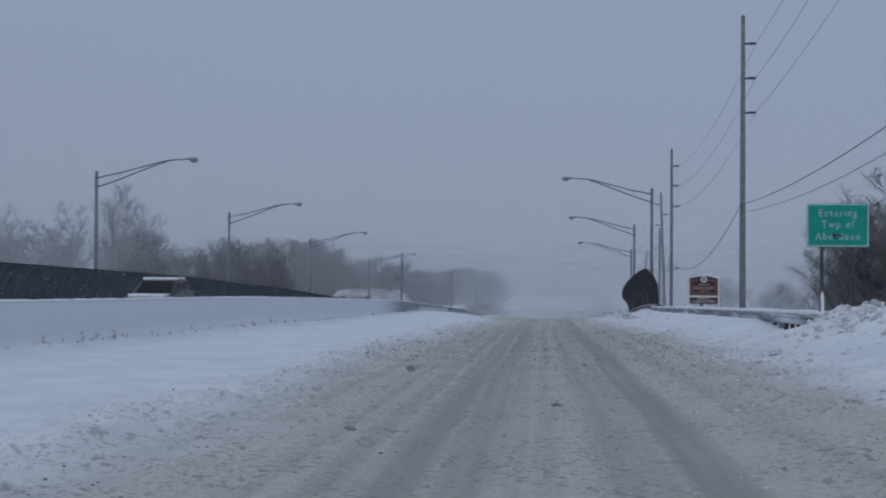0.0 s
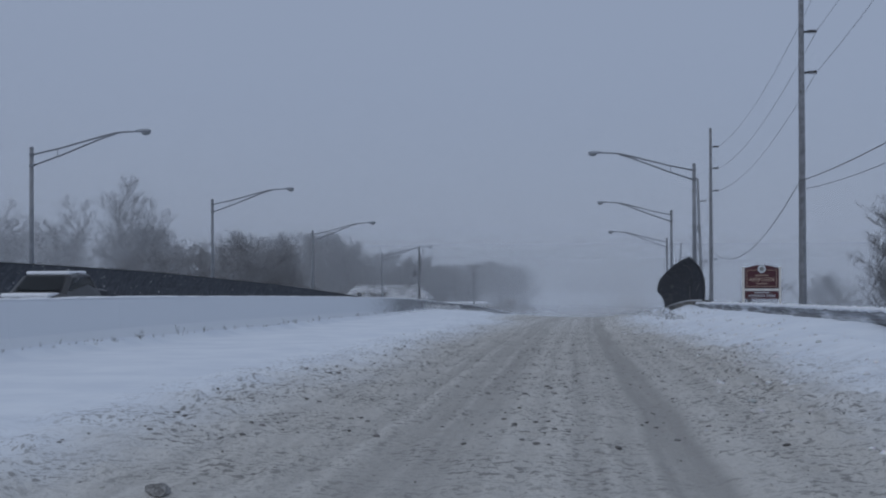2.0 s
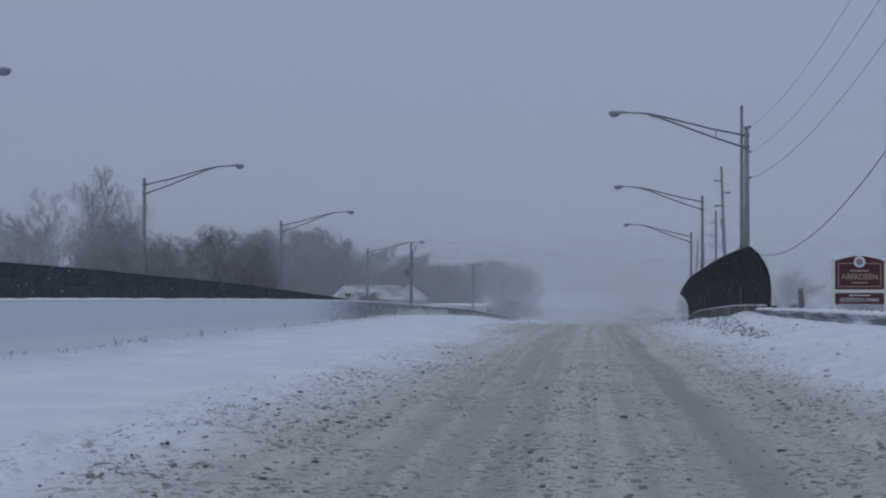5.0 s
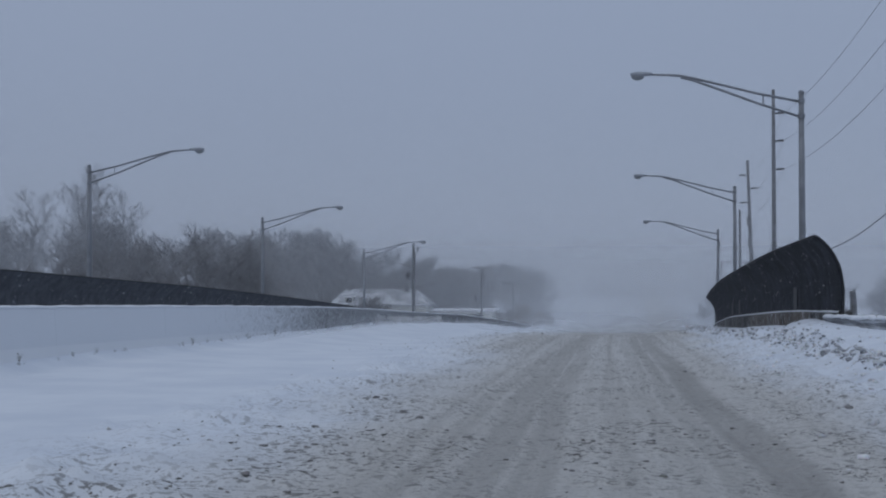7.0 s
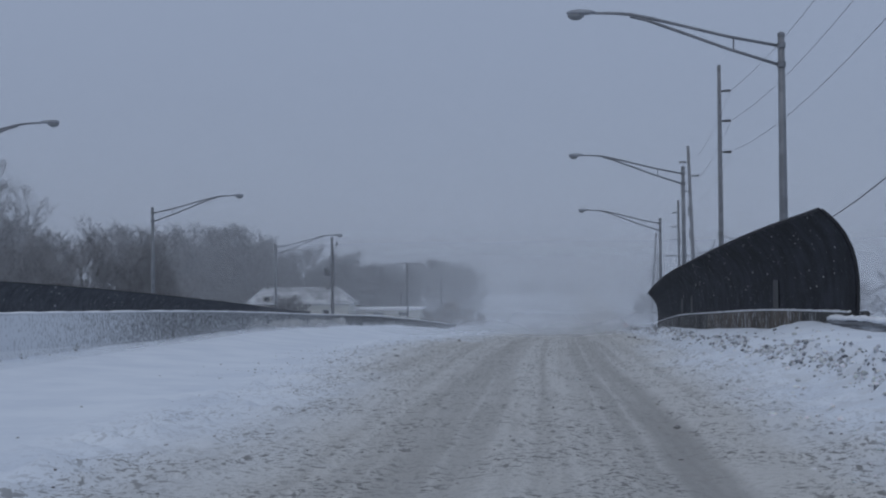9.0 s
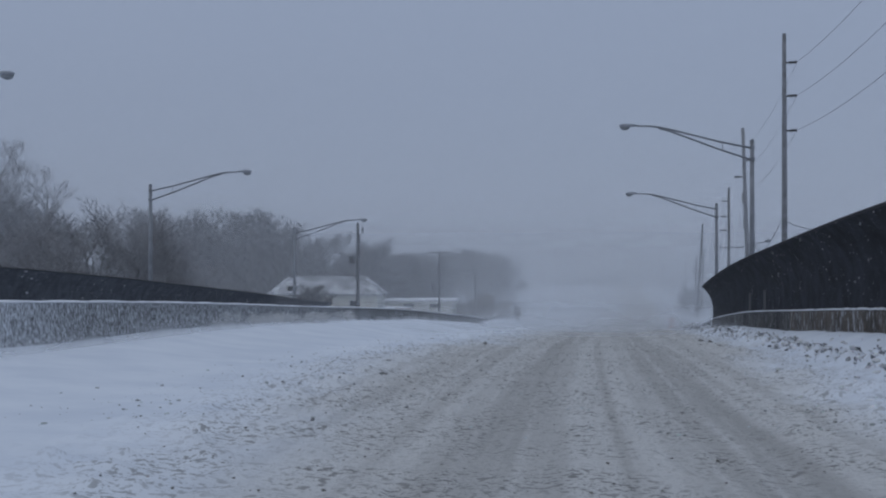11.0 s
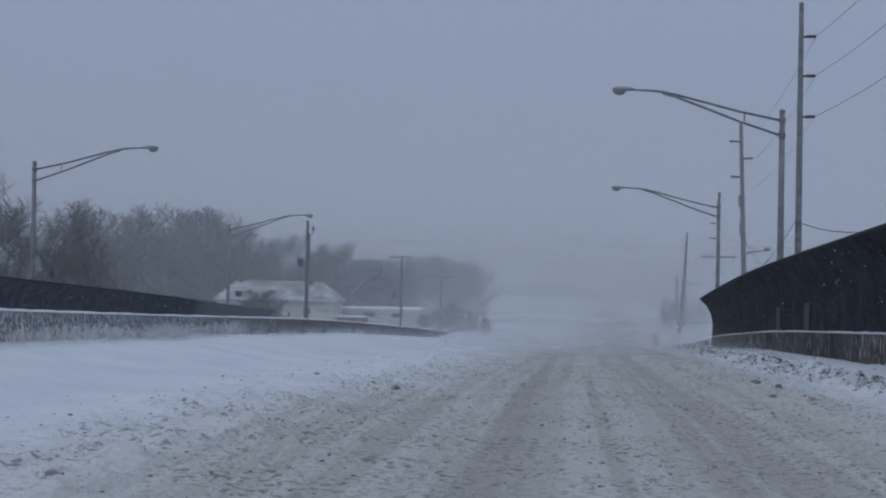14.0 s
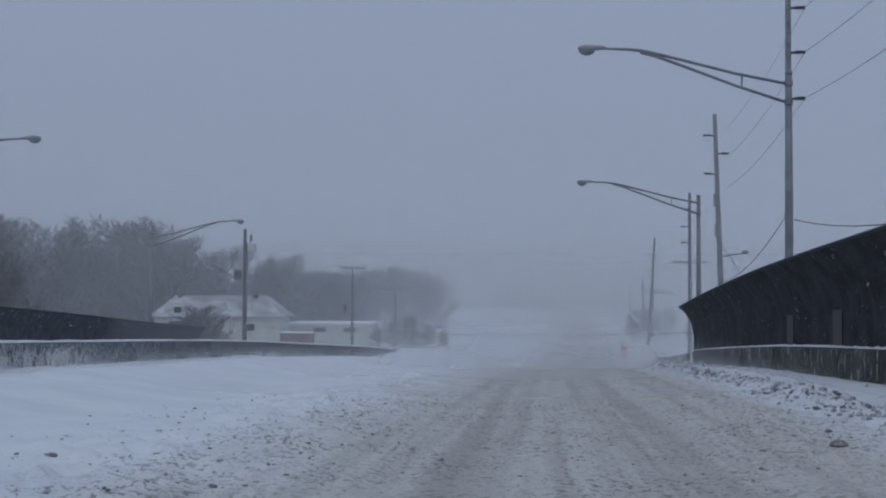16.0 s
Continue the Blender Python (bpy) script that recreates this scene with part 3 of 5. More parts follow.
def fence_side(u, flip, y0, y1, panels, tag, sink=0.0, sheet=None):
    fence = empty("bridge_fence", Matrix.Translation(at(u, y0)))
    back = fence.matrix_world.inverted()
    width = (y1 - y0) / panels
    shell = [(a, b) for a, b in CURVE] + [(a + 0.03, b + 0.015) for a, b in CURVE[::-1]]
    for i in range(panels):
        a = y0 + i * width
        v, f = sweep(shell, a + 0.004, a + width - 0.004, 2, u, flip, 0.98, sink)
        raw("panel", [back @ Vector(p) for p in v], f, sheet or FENCE, fence)
    for i in range(panels + 1):
        a = y0 + i * width
        prof = [(p + 0.035, q) for p, q in CURVE] + [(p + 0.09, q + 0.02) for p, q in CURVE[::-1]]
        v, f = sweep(prof, a - 0.03, a + 0.03, 1, u, flip, 0.98, sink)
        raw("post", [back @ Vector(p) for p in v], f, FENCEPOST, fence)
    v, f = sweep([(-0.70, 2.145), (-0.74, 2.15), (-0.765, 2.18), (-0.74, 2.215), (-0.70, 2.2)], y0, y1, 40, u, flip, 0.98, sink)
    raw("top_rail", [back @ Vector(p) for p in v], f, FENCEPOST, fence)
    for y in ((96.5, 124.0, 130.6) if flip > 0 else ()):
        o = back @ at(u, y, 0.98)
        bm = bmesh.new()
        box(bm, o.x - 0.03, o.y - 0.5, o.z + 0.02, o.x - 0.012, o.y + 0.5, o.z + 0.85, 0.008)
        part("access_plate", bm, PLATE, fence, "dull grey steel plate")
    return tagged(fence, tag, "bridge fence", "bridge fences")


fence_side(6.62, 1, 86.0, 162.6, 25, "black bridge fence with its top curved in over the road")
fence_side(-26.5, -1, 48.0, 190.0, 46, "black bridge fence beyond the other carriageway", 0.42, HAZED_FENCE)


def parapet(u, flip, y0, y1, bays, name):
    wall = empty(name, Matrix.Translation(at(u, y0)))
    back = wall.matrix_world.inverted()
    width = (y1 - y0) / bays
    prof = [(-0.06, -0.4), (-0.06, 0.90), (-0.045, 0.965), (0.0, 0.985), (0.32, 0.985), (0.34, 0.96), (0.34, -0.4)]
    for i in range(bays):
        v, f = sweep(prof, y0 + i * width + 0.006, y0 + (i + 1) * width - 0.006, 3, u, flip)
        raw("wall_bay", [back @ Vector(p) for p in v], f, RUSTY if flip > 0 and 93 < y0 + (i + 0.5) * width < 113 else PARAPET, wall)
    return tagged(wall, "stained concrete bridge parapet streaked with snow", "parapet", kind="structure")


PARAPET = snowed(surface("parapet_concrete", (0.066, 0.064, 0.062), 0.85, 0, 0.35, 0.75, 25, 0.4), 4.5, 0.55, 0.74, colour=(0.55, 0.57, 0.6), stretch=(1.0, 1.0, 0.55))
RUSTY = snowed(surface("rust_stained_concrete", (0.098, 0.082, 0.068), 0.85, 0, 0.6, 0.5, 25, 0.4), 4.5, 0.52, 0.72, colour=(0.55, 0.57, 0.6), stretch=(1.0, 1.0, 0.55))
parapet(6.62, 1, 86.2, 162.5, 13, "parapet")
parapet(-26.5, -1, 48.0, 190.0, 24, "parapet")


def barrier_lift(y):
    """The barrier stands a little higher on the approach to the bridge."""
    return 0.1 * float(step(y, 22, 48)) * (1 - float(step(y, 75, 110)))


def median_barrier(u=-9.6):
    wall = empty("median_barrier", Matrix.Translation(at(u, 0)))
    back = wall.matrix_world.inverted()
    prof = [(0.30, -0.3), (0.30, 0.08), (0.13, 0.36), (0.085, 1.01), (0.06, 1.04), (-0.06, 1.04), (-0.085, 1.01), (-0.13, 0.36), (-0.30, 0.08), (-0.30, -0.3)]
    y = 1.0
    while y < 180:
        v, f = sweep(prof, y + 0.002, y + 6.1 - 0.002, 3, u, 1, barrier_lift)
        raw("barrier_unit", [back @ Vector(p) for p in v], f, BARRIER, wall)
        y += 6.1
    tagged(wall, "concrete median barrier plastered with blown snow", "median barrier", kind="structure")
    # snow cap along the top
    v, f = sweep([(0.092, 1.022), (0.09, 1.043), (0.04, 1.06), (-0.05, 1.058), (-0.09, 1.042), (-0.092, 1.022)], 1.0, 178, 400, u, 1, barrier_lift)
    r = random.Random(4)
    v = [(x, yy, z + (r.uniform(-0.008, 0.016) if k % 6 in (1, 2, 3, 4) else 0)) for k, (x, yy, z) in enumerate(v)]
    tagged(raw("snow_cap", v, f, SNOW, smooth=True), "thin white snow cap on the median barrier", "snow", kind="stuff")


median_barrier()


# line of snow on the ledge under the fence
v, f = sweep([(-0.075, 0.955), (-0.072, 0.978), (-0.05, 1.0), (-0.015, 1.005), (-0.012, 0.987)], 86.3, 162.4, 240, 6.62)
r = random.Random(14)
v = [(x + r.uniform(-0.006, 0.006), yy, z + (r.uniform(-0.02, 0.02) if k % 5 in (2, 3) else 0)) for k, (x, yy, z) in enumerate(v)]
tagged(raw("ledge_snow", v, f, SNOW, smooth=True), "thin line of snow on the parapet's ledge", "snow", kind="stuff")


# ---- guardrail ----
def rail_line(y):
    """The rail bends in before the parapet and runs straight on beyond it."""
    return 6.9 - 0.52 * float(step(y, 80, 88))


def guardrail(u=rail_line, y0=14.0, y1=87.4):
    rail = empty("guardrail", Matrix.Translation(at(u(y0), y0)))
    back = rail.matrix_world.inverted()
    wave_in = [(0.0, 0.42), (-0.03, 0.44), (-0.075, 0.48), (-0.08, 0.52), (-0.03, 0.56), (-0.02, 0.58), (-0.03, 0.60), (-0.08, 0.64), (-0.075, 0.68), (-0.03, 0.72), (0.0, 0.735)]
    prof = wave_in + [(a + 0.012, b) for a, b in wave_in[::-1]]
    y = y0
    while y < y1 - 0.5:
        e = min(y + 3.81, y1)
        v, f = sweep(prof, y, e + 0.06, 2, u, 1, 0.09)
        raw("beam", [back @ Vector(p) for p in v], f, RAILSTEEL, rail)
        o = back @ at(u(y + 1.2), y + 1.2)
        bm = bmesh.new()
        box(bm, o.x + 0.02, o.y - 0.05, o.z - 0.4, o.x + 0.17, o.y + 0.05, o.z + 0.86, 0.008)
        part("post", bm, GALV, rail)
        y += 3.81
    for k in range(14 if y0 < 33 else 0):
        o = back @ at(u(32.4), 32.4 + 0.95 * k)
        bm = bmesh.new()
        box(bm, o.x + 0.02, o.y - 0.06, o.z - 0.5, o.x + 0.14, o.y + 0.06, o.z + 0.6, 0.008)
        part("post", bm, DARKMETAL, rail)
    tagged(rail, "snow-crusted steel guardrail beside the ploughed bank", "guardrail")
    n = 260
    v, f = sweep([(0.04, 0.73), (0.05, 0.77), (0.0, 0.815), (-0.06, 0.80), (-0.10, 0.75), (-0.09, 0.70)], y0, y1, n, u, 1, 0.09)
    r = random.Random(9)
    v = [(x + r.uniform(-0.012, 0.012), yy, z + r.uniform(-0.02, 0.03)) for x, yy, z in v]
    tagged(raw("rail_snow", v, f, SNOW, smooth=True), "line of snow lying on the guardrail", "snow", kind="stuff")


guardrail()
guardrail(rail_line, 163.0, 197.0)


# ---- signs ----
def lettering(text, size, place, parent, material, stretch=1.0, name="letter", spacing=1.0):
    cu = bpy.data.curves.new(name, "FONT")
    cu.body, cu.size, cu.align_x, cu.align_y, cu.extrude, cu.resolution_u = text, size, "CENTER", "CENTER", 0.004, 2
    cu.space_character = spacing
    ob = bpy.data.objects.new("tmp", cu)
    scene.collection.objects.link(ob)
    me = bpy.data.meshes.new_from_object(ob.evaluated_get(bpy.context.evaluated_depsgraph_get()))
    bpy.data.objects.remove(ob)
    bpy.data.curves.remove(cu)
    co = np.empty(len(me.vertices) * 3)
    me.vertices.foreach_get("co", co)
    co = co.reshape(-1, 3)
    home = list(range(len(co)))

    def root(i):
        while home[i] != i:
            home[i] = home[home[i]]
            i = home[i]
        return i

    for e in me.edges:
        home[root(e.vertices[0])] = root(e.vertices[1])
    spans = {}
    for i in range(len(co)):
        k = root(i)
        lo, hi = spans.get(k, (9e9, -9e9))
        spans[k] = (min(lo, co[i, 0]), max(hi, co[i, 0]))
    # a dot stands over its own stem: pieces that share their width make one letter
    letters = []
    for k, (lo, hi) in sorted(spans.items(), key=lambda p: p[1]):
        if letters and lo < letters[-1][1] - 0.3 * (hi - lo):
            letters[-1][1] = max(hi, letters[-1][1])
            letters[-1][2].add(k)
        else:
            letters.append([lo, hi, {k}])
    for lo, hi, keys in letters:
        faces = [tuple(p.vertices) for p in me.polygons if root(p.vertices[0]) in keys]
        used = sorted({i for f in faces for i in f})
        at_new = {i: j for j, i in enumerate(used)}
        o = raw(name, [tuple(co[i]) for i in used], [tuple(at_new[i] for i in f) for f in faces], material, parent)
        o.matrix_local = Matrix.Translation(place) @ pose(0, 0, 0, 90, 0, 0) @ Matrix.Diagonal((stretch, 1, 1, 1))
    bpy.data.meshes.remove(me)


def frame_line(bm, x0, z0, x1, z1, w, y0, y1):
    box(bm, x0, y0, z0, x1, y1, z0 + w)
    box(bm, x0, y0, z1 - w, x1, y1, z1)
    box(bm, x0, y0, z0 + w, x0 + w, y1, z1 - w)
    box(bm, x1 - w, y0, z0 + w, x1, y1, z1 - w)


def township_sign():
    s = empty("road_sign", Matrix.Translation((6.42, 35.4, 1.88)) @ pose(0, 0, 0, 0, 0, -2))
    bm = bmesh.new()
    box(bm, -0.75, 0.0, 0.0, 0.75, 0.012, 1.07, 0.003)
    part("sign_panel", bm, GREEN, s)
    bm = bmesh.new()
    frame_line(bm, -0.735, 0.015, 0.735, 1.055, 0.02, -0.004, 0.0)
    part("border", bm, WHITE, s)
    for text, z in (("Entering", 0.83), ("Twp of", 0.55), ("Aberdeen", 0.25)):
        lettering(text, 0.25, (0, -0.002, z), s, FADED, 0.9, spacing=1.22)
    bm = bmesh.new()
    r = random.Random(3)
    for k in range(9):
        x, z = r.uniform(-0.12, 0.1), 0.27 + r.uniform(-0.05, 0.05)
        bmesh.ops.create_icosphere(bm, subdivisions=1, radius=r.uniform(0.012, 0.03), matrix=Matrix.Translation((x, -0.012, z)) @ Matrix.Diagonal((1.6, 0.4, 1, 1)))
    part("mud_splat", bm, DARKMETAL, s, "dark splat of frozen mud")
    for x in (-0.38, 0.38):
        bm = bmesh.new()
        for a in (0.0, 0.05):
            box(bm, x - 0.035 + a, 0.014, -2.7, x - 0.015 + a, 0.06, 1.05)
        box(bm, x - 0.035, 0.04, -2.7, x + 0.035, 0.06, 1.05)
        part("post", bm, SIGNPOST, s)
    tagged(s, "green township sign with white letters on two steel posts", "road sign")
    # snow blown against the foot of one post
    bm = bmesh.new()
    tube(bm, [(6.04, 35.36, -0.6), (6.04, 35.36, 0.1), (6.05, 35.36, 0.45), (6.04, 35.37, 0.66), (6.04, 35.38, 0.78)], [0.06, 0.045, 0.038, 0.042, 0.01], 9)
    tagged(link("post_snow", bm, SNOW, smooth=True), "snow plastered round the foot of the sign's post", "snow", kind="stuff")


def park_sign():
    s = empty("park_sign", Matrix.Translation((7.13, 79.8, -0.56)))
    bm = bmesh.new()
    top = [(-0.77 + 1.54 * i / 16, 1.40 + 0.16 * math.sin(math.pi * i / 16)) for i in range(17)]
    ring = [(-0.77, 0.48)] + top + [(0.77, 0.48)]
    f = bm.faces.new([bm.verts.new((x, 0.0, z)) for x, z in ring])
    r = bmesh.ops.extrude_face_region(bm, geom=[f])
    bmesh.ops.translate(bm, verts=[v for v in r["geom"] if isinstance(v, bmesh.types.BMVert)], vec=(0, 0.06, 0))
    bmesh.ops.recalc_face_normals(bm, faces=bm.faces)
    board = part("sign_board", bm, MAROON, s)
    bm = bmesh.new()
    frame_line(bm, -0.68, 0.56, 0.68, 1.33, 0.02, -0.006, -0.001)
    part("trim_line", bm, GOLD, board)
    bm = bmesh.new()
    bmesh.ops.create_cone(bm, cap_ends=True, segments=24, radius1=0.18, radius2=0.18, depth=0.02, matrix=pose(0, -0.012, 1.37, 90, 0, 0))
    seal = part("seal", bm, WHITE, s, "round white township seal")
    bm = bmesh.new()
    bmesh.ops.create_cone(bm, cap_ends=True, segments=20, radius1=0.11, radius2=0.11, depth=0.01, matrix=pose(0, -0.026, 1.37, 90, 0, 0))
    part("seal_centre", bm, CONCRETE, seal)
    lettering("ABERDEEN", 0.26, (0, -0.004, 0.88), s, GOLD, 0.92)
    bm = bmesh.new()
    box(bm, -0.3, -0.006, 1.06, 0.3, -0.001, 1.10)
    part("small_print", bm, GOLD, s)
    bm = bmesh.new()
    box(bm, -0.25, -0.006, 0.68, 0.25, -0.001, 0.71)
    part("small_print", bm, GOLD, s)
    bm = bmesh.new()
    box(bm, -0.77, 0.0, 0.0, 0.77, 0.05, 0.35, 0.004)
    part("lower_board", bm, MAROON, s)
    lettering("ADDISON PARK", 0.19, (0, -0.004, 0.13), s, WHITE, 0.92)
    bm = bmesh.new()
    box(bm, -0.34, -0.006, 0.27, 0.34, -0.001, 0.30)
    part("small_print", bm, WHITE, s)
    bm = bmesh.new()
    box(bm, -0.77, 0.01, 0.37, 0.77, 0.05, 0.465, 0.004)
    part("crossbar", bm, CREAM, s)
    for x in (-0.83, 0.83):
        bm = bmesh.new()
        box(bm, x - 0.05, 0.0, -1.9, x + 0.05, 0.1, 1.42, 0.006)
        box(bm, x - 0.06, -0.01, 1.42, x + 0.06, 0.11, 1.46, 0.006)
        part("post", bm, CREAM, s)
    tagged(s, "maroon park sign with a round seal between cream posts", "park sign")


township_sign()
park_sign()


# ---- bare trees ----
def tree_mesh(seed, height, spread, lean=0.0, base=0.16, kids=(9, 7, 6, 4), low=0.16, thin=0.016, rise=0.3, mats=(HAZED_BARK, TWIG), reach=1.0):
    """A bare winter tree: trunk and limbs in one mesh, twigs in another."""
    r = random.Random(seed)
    store = {"trunk": ([], []), "crown": ([], [])}

    def bar(which, pts, radii, sides):
        verts, faces = store[which]
        k0 = len(verts)
        for i, p in enumerate(pts):
            d = (pts[min(i + 1, len(pts) - 1)] - pts[max(i - 1, 0)]).normalized()
            a = d.orthogonal().normalized()
            b = d.cross(a)
            if i == len(pts) - 1 and sides == 3:
                verts.append(p)
                for k in range(sides):
                    faces.append((k0 + (i - 1) * sides + k, k0 + (i - 1) * sides + (k + 1) % sides, k0 + i * sides))
                return
            verts.extend(p + (a * math.cos(k * math.tau / sides) + b * math.sin(k * math.tau / sides)) * radii[i] for k in range(sides))
            if i:
                for k in range(sides):
                    q = k0 + (i - 1) * sides
                    faces.append((q + k, q + (k + 1) % sides, q + sides + (k + 1) % sides, q + sides + k))

    def grow(p, d, length, rad, level):
        n = (5, 4, 3, 2, 1)[level]
        pts, q, dd = [p], p.copy(), d.copy()
        for i in range(n):
            dd = (dd + Vector((r.uniform(-1, 1), r.uniform(-1, 1), r.uniform(-0.5, 0.5 + rise))) * (0.11 + 0.03 * level)).normalized()
            q = q + dd * (length / n)
            pts.append(q.copy())
        end = rad * (0.4 if level == 0 else 0.35)
        bar("trunk" if level < 2 else "crown", pts, [rad + (end - rad) * i / n for i in range(n + 1)], (7, 5, 3, 3, 3)[level])
        if level >= 4:
            return
        for j in range(kids[level]):
            f = (low if level == 0 else 0.15) + (1 - low if level == 0 else 0.85) * (j + r.random()) / kids[level]
            k = min(int(f * n), n - 1)
            start = pts[k].lerp(pts[k + 1], f * n - k)
            a = r.uniform(0, math.tau)
            side = Vector((math.cos(a), math.sin(a), r.uniform(0.1, 0.6)))
            nd = (dd * r.uniform(0.35, 0.8) + side * spread).normalized()
            grow(start, nd, length * r.uniform(0.45, 0.68) * (1.15 - 0.45 * f) * (reach if level == 0 else 1.0), max(thin, (rad + (end - rad) * f) * 0.55), level + 1)

    grow(Vector((0, 0, -0.5)), Vector((lean, 0, 1)).normalized(), height * 0.8, base, 0)
    out = []
    for name in ("trunk", "crown"):
        me = bpy.data.meshes.new(name)
        me.from_pydata(store[name][0], [], store[name][1])
        me.update()
        me.materials.append(mats[0] if name == "trunk" else mats[1])
        out.append(me)
    return out


KINDS = [tree_mesh(*spec) for spec in (
    (1, 13, 0.85, 0.05, 0.20, (10, 7, 5, 3), 0.14, 0.032), (2, 15, 0.75, -0.04, 0.22, (11, 7, 5, 3), 0.2, 0.032), (3, 11, 1.0, 0.08, 0.17, (11, 7, 5, 4), 0.08, 0.028),
    (4, 20, 0.55, 0.02, 0.2, (17, 7, 6, 3), 0.4, 0.015, 0.25, (HAZED_BARK, TWIG), 0.5), (5, 8, 1.1, 0.0, 0.12, (13, 7, 5, 3), 0.04, 0.026))]
NEAR_KINDS = [tree_mesh(*spec) for spec in ((21, 11, 0.9, 0.04, 0.15, (11, 8, 6, 4), 0.1, 0.015, 0.3, (BARK, DARKTWIG)), (22, 9, 1.05, -0.1, 0.12, (13, 8, 6, 4), 0.05, 0.014, 0.3, (BARK, DARKTWIG)))]


def plant(kinds, kind, x, y, tall, turn, label):
    """Sets a tree of that height on the ground."""
    scale = tall / max(v.co.z for v in kinds[kind][1].vertices)
    t = empty("tree", Matrix.Translation((x, y, land_z(x, y) - 0.1)) @ pose(0, 0, 0, 0, 0, turn) @ Matrix.Diagonal((scale, scale, scale, 1)))
    for name, me in zip(("trunk", "crown"), kinds[kind]):
        o = new(name, me)
        o.parent = t
    return tagged(t, label, "tree", "bare trees")


def land_z(x, y):
    return ground_at(x - float(road_x(y)), y)


rt = random.Random(12)
# thicket beyond the guardrail
for x, y, k, h in ((20.6, 111, 0, 10.5), (22.6, 107, 0, 12.5), (24.4, 114, 0, 13), (25.9, 108, 0, 14), (28.2, 112, 0, 14), (20.4, 108, 1, 8), (22.8, 103, 1, 9), (21.6, 115, 1, 11), (24.8, 104, 1, 10), (21.4, 104.5, 1, 6.5), (22.0, 103, 1, 6), (26.9, 105, 1, 11), (30.2, 108, 0, 13),
                  (25.2, 109, 0, 16), (26.8, 110, 0, 17), (23.4, 112, 0, 14), (28.3, 107, 0, 17), (24.0, 106, 1, 12), (26.0, 113, 1, 13), (27.6, 104, 1, 12), (29.4, 105, 0, 15), (23.2, 109, 1, 8), (25.6, 102, 1, 8)):
    plant(NEAR_KINDS, k, x, y, h, rt.uniform(0, 360), "bare tangled tree dusted with snow behind the guardrail")


def woods(n, xs, ys, tops, kinds, ragged, label, stock=KINDS):
    """n trees strewn between the distances ys, whose tops follow a skyline over x."""
    for i in range(n):
        x = xs[0] + (xs[1] - xs[0]) * (i + rt.random()) / n
        y = rt.uniform(*ys)
        top = float(np.interp(x, *tops)) * 1.0 - ragged * rt.random() ** 1.5
        plant(stock, rt.choice(kinds), x, y, max(2.5, top - land_z(x, y)), rt.uniform(0, 360), label)


WOODS = "bare winter tree with haze-pale twigs in the woods"
UNDER = "low bare thicket tree at the edge of the woods"
# far to the side of the other carriageway
woods(34, (-150, -62), (216, 262), ([-150, -100, -80, -62], [12, 11.4, 10.4, 8.2]), (0, 1, 2), 4.0, WOODS)
woods(26, (-128, -58), (200, 222), ([-128, -58], [1.5, 0.0]), (4, 2), 3.0, UNDER)
# behind the house, the skyline falling towards the road
woods(26, (-66, -31), (246, 272), ([-66, -56, -48, -43, -37, -33, -30], [8.0, 7.4, 8.0, 7.2, 4.4, 2.8, 1.0]), (0, 1, 2, 2), 2.2, WOODS)
woods(12, (-60, -29), (248, 256), ([-60, -29], [-1.0, -3.5]), (4,), 1.5, UNDER)
woods(12, (-40, -25), (274, 286), ([-40, -33, -25], [3.6, 2.6, 0.6]), (0, 2), 1.0, WOODS)
# far block that ends beside the road
woods(30, (-48, -17.5), (312, 340), ([-48, -38, -27, -17], [1.2, 1.6, 2.6, 1.2]), (0, 2, 2), 0.9, WOODS)
woods(17, (-42, -15.5), (300, 311), ([-42, -15], [-3.4, -4.2]), (4, 2), 1.2, UNDER)
woods(6, (-13, 8), (470, 500), ([-13, 8], [-2.0, -4.5]), (0, 2), 2.0, WOODS)
# dark clump that stands nearer than the rest
DARK_KINDS = [tree_mesh(24, 11, 0.95, 0.03, 0.17, (12, 8, 6, 4), 0.06, 0.02, 0.5, (BARK, DARKTWIG)), tree_mesh(25, 10, 1.0, -0.05, 0.15, (12, 8, 6, 4), 0.04, 0.02, 0.5, (BARK, DARKTWIG))]
for x, y, top in ((-44.6, 184, 6.0), (-41.8, 186, 5.2), (-47.8, 187, 5.0), (-39.2, 183, 3.2), (-51.5, 185, 3.4), (-36.8, 186, 1.0), (-46.5, 178, 4.2), (-49.5, 191, 5.4), (-54.0, 188, 4.4), (-43.2, 192, 5.0), (-57.5, 192, 4.8), (-62.0, 190, 4.0)):
    plant(DARK_KINDS, int(y) % 2, x, y, top - land_z(x, y), x * 37, "dark bushy bare tree standing before the woods")
